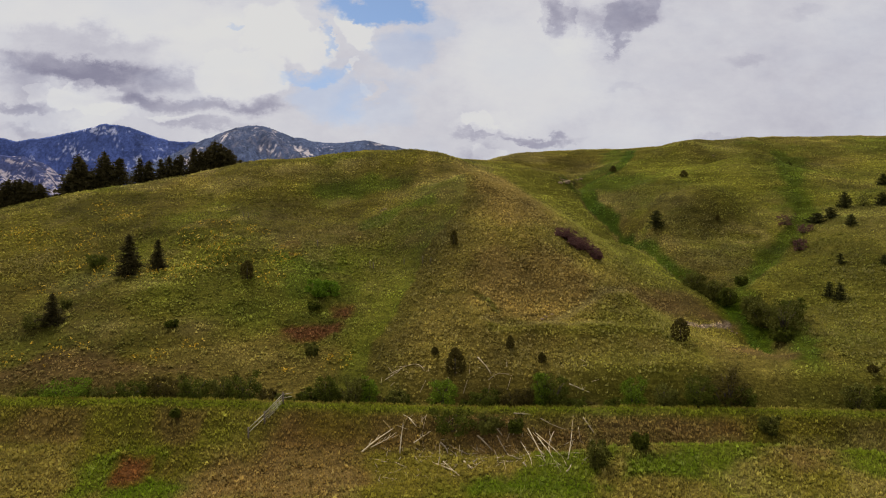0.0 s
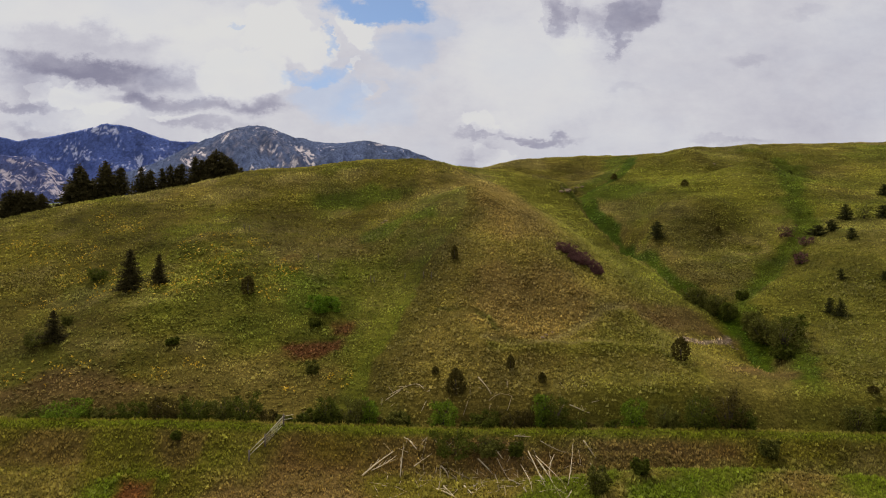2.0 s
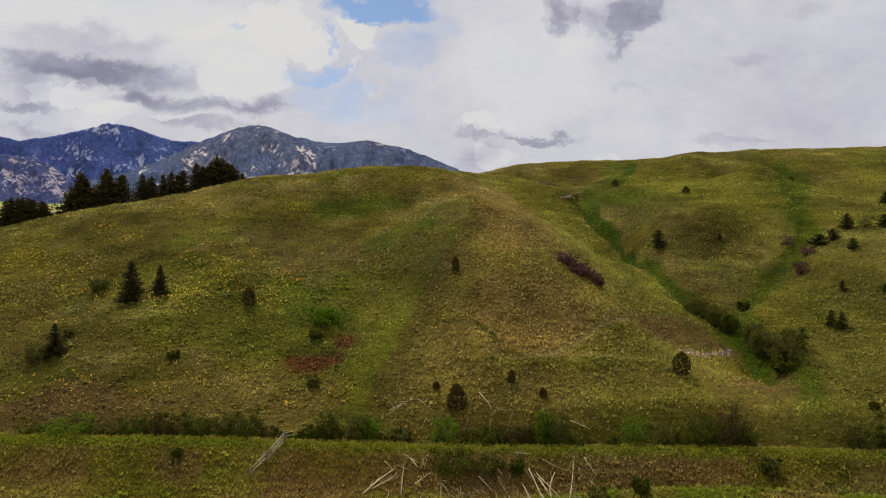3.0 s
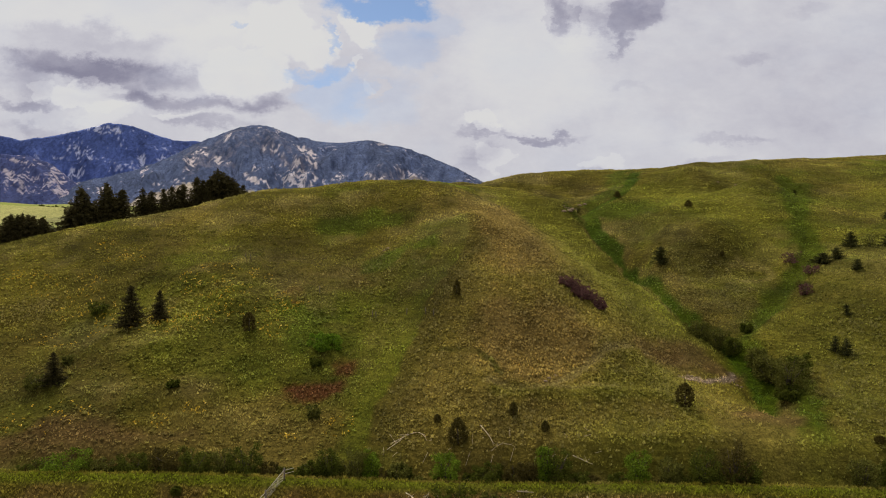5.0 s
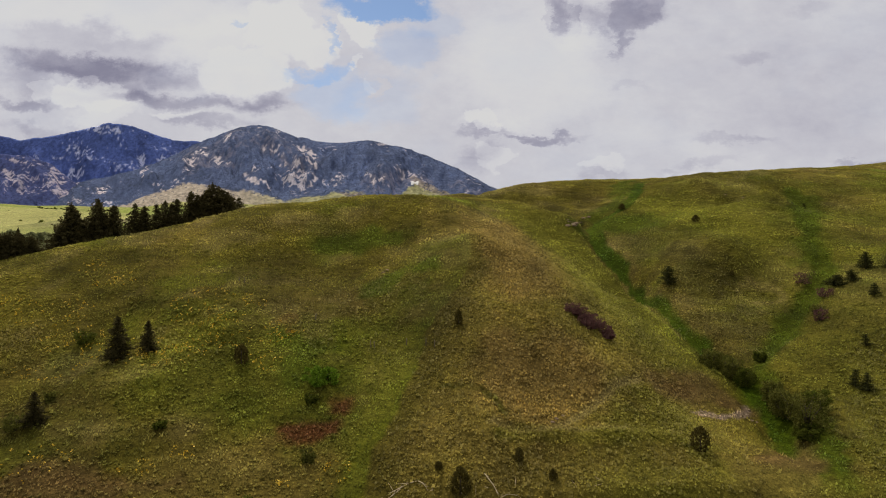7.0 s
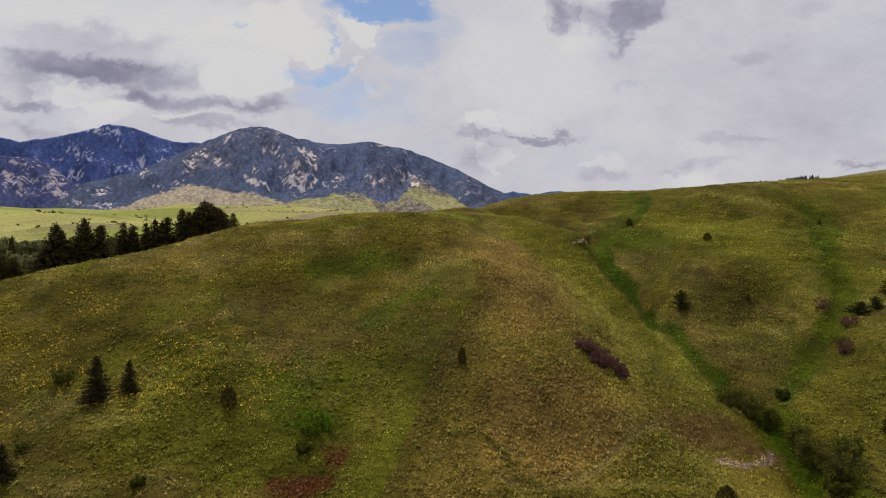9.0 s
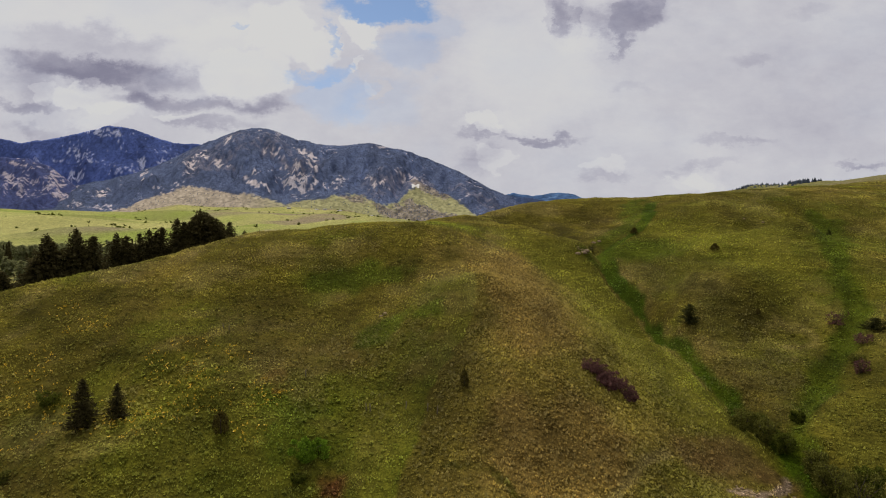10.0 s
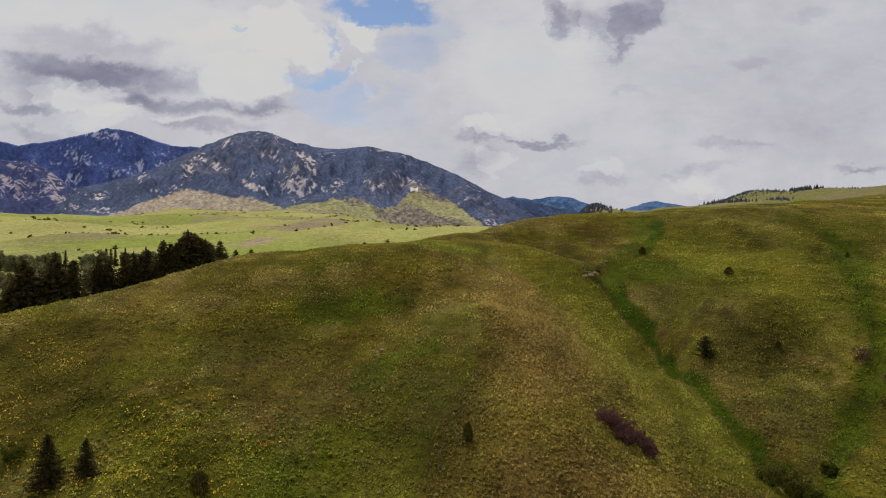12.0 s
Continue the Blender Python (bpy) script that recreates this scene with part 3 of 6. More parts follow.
REDS = [[(-28.1, 117.8), (-19.5, 118.5), (-18.5, 115.7), (-22.9, 114.9), (-27, 115.3)], [(-21.5, 124.1), (-17.8, 124.2), (-17.8, 120.7), (-20.5, 121.5)],
    [(-40.8, 80), (-42.2, 84), (-38, 84.7), (-37.8, 83.5), (-39.2, 80.2)], [(-35, 142.9), (-31.8, 144), (-31.7, 141.7), (-34, 141.2)]]
BROWNS = [[(42, 136.2), (52.1, 141.1), (56.6, 137.1), (59.9, 135.1), (56.6, 130.2), (52.2, 133.4), (44.6, 131.6), (41.2, 131.7)], [(-70.8, 102.4), (-66.9,
    104.8), (-53.5, 103.8), (-41.7, 104.1), (-40.5, 101.2), (-50.7, 98.4), (-68.3, 98.8)]]
TAN = [[(-30.3, 77.5), (-30.3, 81.2), (-25.9, 85.6), (-23.8, 88.7), (-12.6, 87.2), (-10.3, 80.8), (-12.5, 77.1)], [(4.5, 90.7), (22.1, 90.8), (20.1, 82.7),
    (5.8, 87)], [(32.4, 90.5), (44.6, 91), (43.7, 89.2), (32.5, 88.6)], [(40.7, 81.6), (50.9, 87.9), (50.7, 80.3), (43.5, 77.5)], [(46.4, 107.2), (64.5, 122),
    (54.9, 100.8), (44.7, 99.3)]]
VALLEY_ROAD = [(-1500, 1950), (-1260, 1900), (-1080, 2060), (-900, 2300), (-640, 2700), (-520, 2980), (-300, 3100), (60, 3200)]


def patch_mask(x, y, rows, seed, rag=0.55):
    """1 within ragged oval patches (x, y, half width, half depth), 0 outside."""
    m = np.zeros(np.shape(x))
    wob = rag * fractal(x, y, 7, seed, 4)
    for px, py, rx, ry in rows:
        r = np.hypot((x - px) / rx, (y - py) / max(ry, 0.8))
        m = np.maximum(m, 1 - smooth(r + wob, 0.55, 1.25))
    return m


def area_mask(x, y, areas, seed, soft=2.5, rag=1.6):
    """1 within the outlines, 0 outside, with ragged edges."""
    m = np.zeros(np.shape(x))
    wob = rag * fractal(x, y, 5, seed, 4)
    for line in areas:
        xs, ys = [p[0] for p in line], [p[1] for p in line]
        box = (x > min(xs) - 20) & (x < max(xs) + 20) & (y > min(ys) - 20) & (y < max(ys) + 20)
        if not box.any():
            continue
        px, py = x[box], y[box]
        d, along = off_line(px, py, line + line[:1])
        inside = np.zeros(px.shape, bool)
        for (ax, ay), (bx, by) in zip(line, line[1:] + line[:1]):
            if ay != by:
                inside ^= ((ay > py) != (by > py)) & (px < (bx - ax) * (py - ay) / (by - ay) + ax)
        m[box] = np.maximum(m[box], smooth(np.where(inside, d, -d) + wob[box], -soft, soft * 0.6))
    return m


def cover(x, y):
    """The colour of the plant cover at x, y, with the valley's sunlight and the ditch's shade painted in."""
    x, y = np.asarray(x, float), np.asarray(y, float)
    one = np.ones((*np.shape(x), 1))

    def lay(c, colour, mask):
        return c + (colour - c) * np.clip(mask, 0, 1)[..., None]

    c = one * OLIVE
    c = lay(c, DRY, 0.75 * smooth(fractal(x, y, 26, 71, 5), -0.05, 0.75))
    c = lay(c, GREEN, 0.7 * smooth(fractal(x, y, 34, 81, 5), 0.05, 0.8))
    c = lay(c, DARK, 0.55 * smooth(fractal(x, y, 12, 91, 5), 0.0, 0.9))
    c = lay(c, STRAWY, 0.4 * smooth(fractal(x * 0.6, height(x, y) * 1.6, 9, 95, 4), 0.15, 0.8))
    # the dry front of the spur, between the fence line and the gully, with a darker strip along the fence line
    edge = np.interp(y, [p[1] for p in SPUR_EDGE], [p[0] for p in SPUR_EDGE])
    gully, along = off_line(x, y, GULLY_BED)
    bed = np.interp(y, [p[1] for p in GULLY_BED], [p[0] for p in GULLY_BED])
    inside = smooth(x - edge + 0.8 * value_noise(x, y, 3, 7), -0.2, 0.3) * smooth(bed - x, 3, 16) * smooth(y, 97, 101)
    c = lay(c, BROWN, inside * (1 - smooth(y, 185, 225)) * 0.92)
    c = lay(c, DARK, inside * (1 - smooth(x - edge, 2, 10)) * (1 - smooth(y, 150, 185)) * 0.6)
    c = lay(c, GREEN * 1.1, smooth(x - edge, -6, -3) * (1 - smooth(x - edge + 0.8 * value_noise(x, y, 3, 7), -0.4, 0.1)) * smooth(y, 98, 102) * (1 - smooth(y, 140, 175)) * 0.6)
    c = lay(c, np.array((0.140, 0.105, 0.024)), patch_mask(x, y, SAGE, 101, 0.8) * 0.35)
    # the slope beyond the gully: yellow-green grass with straw tufts
    beyond = smooth(x - bed + 3 * value_noise(x, y, 9, 17), 3, 12) * smooth(y, 96, 112) * (1 - smooth(y, 260, 300))
    c = lay(c, np.array((0.185, 0.190, 0.022)), beyond * (0.45 + 0.25 * value_noise(x, y, 16, 19)))
    # three sets of patches darker than the slope around them
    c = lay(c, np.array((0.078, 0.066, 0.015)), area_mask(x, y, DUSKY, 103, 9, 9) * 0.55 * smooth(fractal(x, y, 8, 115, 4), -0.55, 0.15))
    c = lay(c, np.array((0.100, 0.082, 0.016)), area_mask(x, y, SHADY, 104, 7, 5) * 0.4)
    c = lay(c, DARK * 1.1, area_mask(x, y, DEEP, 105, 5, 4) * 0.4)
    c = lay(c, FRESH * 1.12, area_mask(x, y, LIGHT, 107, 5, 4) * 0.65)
    c = lay(c, STRAWY, patch_mask(x, y, STRAW, 111, 0.8) * 0.12)
    c = lay(c, STRAWY, area_mask(x, y, PALE, 109, 2, 3) * 0.4 * smooth(fractal(x, y, 4, 113, 3), -0.3, 0.5))
    side, side_along = off_line(x, y, SIDE_BED)
    c = lay(c, GREEN * 0.85, (1 - smooth(side + 2.0 * value_noise(x, y, 6, 4), 1.4, 4.6)) * 0.95)
    c = lay(c, np.array((0.25, 0.172, 0.045)), area_mask(x, y, WARM, 125, 6, 4) * 0.7)
    # the meadow below the ditch road
    near = smooth(x, -250, -180) * (1 - smooth(x, 140, 200))
    low = (1 - smooth(y, 84, 90)) * near
    c = lay(c, DRY * 0.95, low * smooth(fractal(x, y, 13, 151, 4), -0.1, 0.4) * 0.8)
    c = lay(c, GREEN, low * smooth(fractal(x, y, 14, 161, 4), 0.1, 0.5) * 0.85)
    # the gully: pale grass on the spur's flank, a lush strip along its bed
    flank = smooth(x - edge, 16, 32) * smooth(bed - x + 1.0 * value_noise(x, y, 5, 12), 1.5, 2.6) * smooth(y, 132, 150) * (1 - smooth(y, 225, 262))
    c = lay(c, FRESH * 1.12, flank * (1 - 0.45 * smooth(bed - x + 3 * value_noise(x, y, 9, 13), 9, 22)) * 0.9)
    strip = smooth(x - bed + 0.7 * value_noise(x, y, 4, 14), -0.9, -0.2) * (1 - smooth(x - bed + 1.3 * value_noise(x, y, 5, 3) - 3.5 * smooth(y, 205, 245), 1.5, 2.8)) * smooth(y, 112, 120) * (1 - smooth(y, 296, 310))
    c = lay(c, np.array((0.058, 0.098, 0.004)), strip * 0.97)
    c = lay(c, GREEN * 0.95, patch_mask(x, y, LUSH, 121, 0.9) * 0.3)
    c = lay(c, np.array((0.094, 0.124, 0.008)), area_mask(x, y, GREENS, 123, 3, 2.5) * 0.8)
    c = lay(c, np.array((0.085, 0.125, 0.006)), area_mask(x, y, WET_GREENS, 127, 1.6, 1.6) * 0.85)
    c = lay(c, np.array((0.215, 0.135, 0.045)), area_mask(x, y, TAN, 133, 2.2, 2) * 0.7)
    c = lay(c, RUSTY, patch_mask(x, y, RUST, 131, 0.7) * 0.25)
    c = lay(c, RUSTY * 0.95, area_mask(x, y, REDS, 135, 1.2, 1.2) * 0.9)
    c = lay(c, np.array((0.175, 0.110, 0.040)), area_mask(x, y, BROWNS, 137, 2.5, 2.5) * 0.6)
    lip, along = off_line(x, y, BENCH_LIP)
    c = lay(c, FRESH, (1 - smooth(lip, 0.8, 2.2)) * 0.6)
    for line, colour, wide in ((UPPER_TRAIL, STRAWY * 0.8, 0.45), (LOWER_TRAIL, STRAWY * 0.75, 0.3), (GREEN_ARC, DARK * 1.3, 0.35), (CUT_LIP, np.array((0.42, 0.32, 0.22)), 0.35)):
        trail, along = off_line(x + 0.5 * value_noise(x, y, 5, 8), y, line)
        c = lay(c, colour, (1 - smooth(trail, wide, wide * 2.4)) * np.clip(0.6 + 0.6 * value_noise(x, y, 4, 9), 0, 1))
    c = c * (1 + 0.30 * fractal(x, height(x, y) * 1.5, 11, 185, 4) * smooth(y, 97, 108) * (1 - smooth(y, 300, 340)) + 0.16 * low)[..., None]
    c = lay(c, FRESH * 1.2, smooth(y, 96.5, 99) * (1 - smooth(y + 2 * value_noise(x, y, 6, 21), 104, 110)) * smooth(x, 14, 26) * (1 - smooth(x, 72, 84)) * 0.55)
    # the ditch road: fresh grass on its crown, bare soil on its bank
    by, bz = grade_line(x)
    s = y - by
    near = smooth(x, -250, -180) * (1 - smooth(x, 140, 200))
    bank = smooth(s, -6.5, -4.5) * (1 - smooth(s, -1.6, -0.8)) * near
    c = lay(c, np.array((0.20, 0.122, 0.040)), bank * 0.6 * smooth(fractal(x, y, 9, 141, 3) + 0.15 * smooth(x, -30, 0), -0.3, 0.5))
    c = lay(c, np.array((0.135, 0.165, 0.010)), smooth(s, -1.2, -0.5) * (1 - smooth(s, 0.6, 1.4)) * near * 0.7)
    # the shade down in the ditch, painted as a dark strip
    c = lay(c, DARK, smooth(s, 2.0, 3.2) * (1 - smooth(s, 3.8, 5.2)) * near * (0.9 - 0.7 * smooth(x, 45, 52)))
    # the valley floor and the far fans, the floor painted lighter to look sunlit
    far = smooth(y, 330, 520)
    plain = one * SUNLIT_VALLEY
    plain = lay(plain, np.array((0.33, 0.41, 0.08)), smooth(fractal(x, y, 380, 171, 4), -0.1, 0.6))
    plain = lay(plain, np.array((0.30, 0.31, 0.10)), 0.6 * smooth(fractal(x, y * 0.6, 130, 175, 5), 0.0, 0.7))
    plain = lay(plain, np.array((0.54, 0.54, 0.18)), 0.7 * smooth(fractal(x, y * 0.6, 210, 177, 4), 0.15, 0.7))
    plain = lay(plain, np.array((0.46, 0.37, 0.25)), patch_mask(x, y, [(-260, 830, 26, 30), (-240, 860, 14, 40), (-290, 850, 10, 30)], 178, 0.9))
    road, along = off_line(x, y, VALLEY_ROAD)
    plain = lay(plain, np.array((0.48, 0.42, 0.30)), (1 - smooth(road, 3, 6)) * 0.8)
    plain = lay(plain, np.array((0.34, 0.29, 0.17)), smooth(fractal(x, y, 300, 181, 4) + smooth(y, 2600, 3500) * 0.5, 0.35, 0.95))
    plain = lay(plain, np.array((0.21, 0.195, 0.075)), smooth(x - 0.12 * y, 60, 260) * 0.75)
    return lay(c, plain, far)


# ---- meshes ----
def mesh_from(name, verts, faces, material, colours=None, shade=False):
    """A mesh from arrays of corners and of triangles or four-sided faces, with the cover's colour at each corner if given."""
    verts, faces = np.asarray(verts, np.float32), np.asarray(faces, np.int32)
    me = bpy.data.meshes.new(name)
    me.vertices.add(len(verts))
    me.vertices.foreach_set("co", verts.ravel())
    n, k = faces.shape
    me.loops.add(n * k)
    me.loops.foreach_set("vertex_index", faces.ravel())
    me.polygons.add(n)
    me.polygons.foreach_set("loop_start", np.arange(0, n * k, k, dtype=np.int32))
    me.polygons.foreach_set("loop_total", np.full(n, k, np.int32))
    if shade:
        me.polygons.foreach_set("use_smooth", np.ones(n, bool))
    if colours is not None:
        layer = me.color_attributes.new("cover", "FLOAT_COLOR", "POINT")
        layer.data.foreach_set("color", np.c_[colours, np.ones(len(verts))].astype(np.float32).ravel())
    me.materials.append(material)
    me.update()
    me.validate()
    return me


def grid_faces(rows, cols):
    i = np.arange(rows * cols).reshape(rows, cols)
    return np.stack([i[:-1, :-1], i[:-1, 1:], i[1:, 1:], i[1:, :-1]], -1).reshape(-1, 4)


def steps(near_lo, near_hi, step, lo, hi, grow=1.12):
    """Places that lie close together from near_lo to near_hi and ever farther apart beyond."""
    mid = list(np.arange(near_lo, near_hi + step / 2, step))
    d = step
    while mid[-1] < hi:
        d = min(d * grow, 36)
        mid.append(mid[-1] + d)
    d = step
    while mid[0] > lo:
        d = min(d * grow, 36)
        mid.insert(0, mid[0] - d)
    return np.array(mid)


# ---- ground: one sheet out to the horizon ----
gx, gy = np.meshgrid(steps(-122, 156, 0.95, -4300, 3300), steps(68, 330, 0.95, -700, 4960))
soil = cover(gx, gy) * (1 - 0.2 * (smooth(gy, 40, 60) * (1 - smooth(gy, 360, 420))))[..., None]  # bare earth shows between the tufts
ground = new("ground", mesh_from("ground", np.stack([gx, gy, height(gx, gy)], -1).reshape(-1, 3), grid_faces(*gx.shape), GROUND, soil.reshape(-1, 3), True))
tagged(ground, "rolling grassy hillside above a wide green valley", "ground", kind="structure")


# ---- mountains ----
def slope_shape(line, foot, crest, seed, grassy, rows, spurs):
    """A ridge whose skyline (x, z) stands at the distance crest and whose slopes come down to the valley at the distance foot. Spurs and ravines
    run down it along lines (tens of metres across, hundredths of the way up): (height, half width, line)."""
    line = np.array(line, float)
    across = np.arange(line[0, 0], line[-1, 0], 7.0)
    s = np.r_[np.linspace(0, 1, rows), np.linspace(1.04, 1.5, 6)]
    a, r = np.meshgrid(across, s)
    top = np.interp(a, line[:, 0], line[:, 1]) + 4 * fractal(a, r * 0, 60, seed, 3)
    y = foot + (crest - foot) * np.minimum(r, 1) + np.maximum(r - 1, 0) * 260
    x = a * y / crest
    base = height(x, np.minimum(y, 4950)) - 12
    rise = np.where(r <= 1, 0.72 * r + 0.28 * r * r, 1 - 1.5 * (r - 1))
    swell = np.sin(np.pi * np.clip(r, 0, 1)) ** 0.8
    buttress = 1 - 2 * np.abs(fractal(a + 130 * value_noise(a, r * 600, 300, seed + 7), r * 330, 330, seed + 3, 4))
    small = 1 - 2 * np.abs(fractal(a, r * 260, 90, seed + 5, 3))
    lawn = np.interp(a, [p[0] for p in grassy], [p[1] for p in grassy]) - r
    relief = 38 * buttress + 20 * small
    for tall, wide, way in spurs:
        d, along = off_line(a / 10 + 2 * value_noise(a, r * 900, 130, seed + 31), r * 100, way)
        relief = relief + 0.65 * tall * np.exp(-(d / wide) ** 2) * smooth(along, 0, 0.12) * (1 - smooth(along, 0.85, 1))
    z = base + (top - base) * rise + swell * (1 - 0.9 * smooth(lawn, -0.22, 0.02)) * relief * np.clip((top - base) / 400, 0.15, 1)
    return a, r, x, y, z, small, lawn


def ridge(name, line, foot, crest, label, seed, forest, bare, grassy, rocky, rows=70, rocks=(), thin=(), woody=(), spurs=()):
    a, r, x, y, z, small, lawn = slope_shape(line, foot, crest, seed, grassy, rows, spurs)
    u, v = a / 10, r * 100
    crags = fractal(a, r * 800, 17, seed + 17, 2)
    meadow = smooth(lawn + 0.025 * fractal(a, r * 700, 60, seed + 15, 4) + 0.02 * crags, -0.02, 0.03)
    # the forest and bare colours passed in already hold the blue of haze
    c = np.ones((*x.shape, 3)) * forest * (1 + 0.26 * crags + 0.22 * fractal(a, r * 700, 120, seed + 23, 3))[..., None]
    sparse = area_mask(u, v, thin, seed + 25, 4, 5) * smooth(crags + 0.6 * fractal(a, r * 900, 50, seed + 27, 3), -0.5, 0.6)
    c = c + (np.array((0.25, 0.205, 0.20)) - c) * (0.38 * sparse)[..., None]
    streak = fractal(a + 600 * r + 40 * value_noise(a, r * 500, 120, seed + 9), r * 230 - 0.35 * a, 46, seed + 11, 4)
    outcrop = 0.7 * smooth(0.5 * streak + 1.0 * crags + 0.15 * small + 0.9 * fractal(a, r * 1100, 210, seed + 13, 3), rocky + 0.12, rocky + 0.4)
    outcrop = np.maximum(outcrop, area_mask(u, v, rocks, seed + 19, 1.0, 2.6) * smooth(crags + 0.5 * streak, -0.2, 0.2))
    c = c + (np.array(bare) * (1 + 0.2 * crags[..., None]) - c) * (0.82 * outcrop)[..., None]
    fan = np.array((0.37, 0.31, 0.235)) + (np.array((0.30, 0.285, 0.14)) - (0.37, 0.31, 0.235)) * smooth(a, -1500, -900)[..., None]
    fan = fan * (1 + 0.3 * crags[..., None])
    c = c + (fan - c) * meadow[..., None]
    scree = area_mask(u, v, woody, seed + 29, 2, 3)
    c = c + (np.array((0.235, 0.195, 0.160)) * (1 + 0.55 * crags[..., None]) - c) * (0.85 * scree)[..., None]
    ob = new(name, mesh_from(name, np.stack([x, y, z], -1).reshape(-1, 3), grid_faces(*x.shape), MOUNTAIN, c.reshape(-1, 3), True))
    tagged(ob, label, "mountain", kind="structure")
    open_ground = np.maximum(meadow * (0.86 + 0.14 * smooth(fractal(a, r * 900, 45, seed + 21, 3), -0.1, 0.3)), 0.55 * sparse)
    open_ground = np.maximum(np.where(scree > 0.5, np.minimum(open_ground, 0.3), open_ground), outcrop)
    return x, y, z, open_ground, r, forest


BACK_RIDGE = [(-4036, 789), (-3737, 900), (-3523, 883), (-3352, 870), (-3224, 840), (-3010, 870), (-2839, 904), (-2711, 934), (-2553, 973), (-2369, 947),
              (-2219, 891), (-2069, 840), (-1877, 832), (-1642, 789), (-1300, 626)]
FRONT_RIDGE = [(-2776, 366), (-2508, 470), (-2163, 543), (-1894, 635), (-1722, 727), (-1530, 804), (-1396, 853), (-1262, 865), (-1166, 842), (-1012, 784),
               (-821, 746), (-667, 746), (-533, 765), (-322, 719), (-130, 662), (61, 577), (291, 458), (464, 374), (675, 259)]
LEFT_RIDGE = [(-3697, 689), (-3390, 673), (-3160, 673), (-2968, 658), (-2834, 650), (-2681, 596), (-2585, 520), (-2431, 412), (-2278, 313)]
FAR_RIDGE = [(130, 360), (304, 414), (454, 466), (506, 479), (648, 450), (840, 481), (948, 468), (1034, 439), (1162, 383), (1334, 376), (1441, 410), (1548, 436), (1612, 441), (1698, 428), (1826, 403), (1976, 378)]
NEAR_RIDGE = [(80, 470), (220, 479), (358, 433), (594, 402), (791, 363), (949, 333), (1100, 290)]
FANS = [(-2776, 0), (-2500, 0), (-2433, 0), (-2265, 0.101), (-2090, 0.259), (-1901, 0.295), (-1789, 0.36), (-1691, 0.345), (-1579, 0.237), (-1404, 0.209),
    (-1271, 0.187), (-1180, 0.122), (-1103, 0.079), (-984, 0.18), (-872, 0.201), (-718, 0.266), (-627, 0.309), (-550, 0.273), (-508, 0.24), (-473, 0.2), (-360,
    0.24), (-280, 0.42), (-207, 0.547), (3, 0.525), (269, 0.094), (346, 0.101), (500, 0)]
NO_FANS = [(-4100, -1), (2000, -1)]
FRONT_ROCKS = [[(-124.3, 76.3), (-118, 71.9), (-110.3, 61.2), (-103.3, 49.6), (-103.3, 46), (-107.5, 54), (-113.8, 64), (-121.5, 71.2)], [(-105.4, 91.4),
    (-99.1, 89.9), (-87.2, 75.5), (-89.3, 49.6), (-97, 62.6), (-104.7, 82)], [(-136.9, 40.3), (-131.3, 33.1), (-119.4, 29.5), (-121.5, 25.9), (-129.9, 26.6),
    (-136.2, 37.4)], [(-132.7, 43.9), (-128.5, 40.3), (-126.4, 31.7), (-129.9, 33.8)], [(-94.9, 41), (-88.6, 43.9), (-87.9, 40.3), (-91.4, 36), (-93.5, 37.4)],
    [(-78.8, 44.6), (-73.2, 56.8), (-69, 55.4), (-70.4, 41), (-75.3, 35.3)], [(-57.1, 54.7), (-49.4, 40.3), (-43.8, 41.7), (-44.5, 38.8), (-50.8, 36)],
    [(-106.8, 24.5), (-98.4, 28.1), (-99.8, 23.7), (-106.1, 19.4)]]
MORE_ROCKS = [[(-178.2, 63.3), (-173.3, 92.8), (-171.2, 61.9), (-176.1, 49.6), (-176.8, 59.7)], [(-169.8, 91.4), (-162.1, 90.6), (-160, 68.3), (-167, 68.3)],
    [(-161.4, 66.9), (-155.1, 67.6), (-147.4, 62.6), (-154.4, 61.2)], [(-149.5, 97.1), (-145.3, 94.2), (-143.9, 74.1), (-148.1, 75.5)], [(-209, 100), (-203.4,
    97.8), (-202, 48.9), (-208.3, 95.7)], [(-236.3, 67.6), (-231.4, 77), (-231.4, 43.9), (-235.6, 43.2)]]
LEFT_ROCKS = [[(-299.7, 95.7), (-289.9, 100), (-282.2, 81.2), (-284.3, 81.2), (-294.1, 92.8)], [(-272.4, 63.8), (-268.9, 89.9), (-259.1, 100), (-258.4, 82.6),
    (-264.7, 60.9), (-271.7, 56.5)], [(-268.9, 33.3), (-261.2, 71), (-247.9, 53.6), (-241.6, 52.2), (-247.2, 18.8), (-259.1, 36.2)], [(-301.1, 82.6), (-295.5,
    82.6), (-293.4, 47.8), (-299.7, 43.5)]]
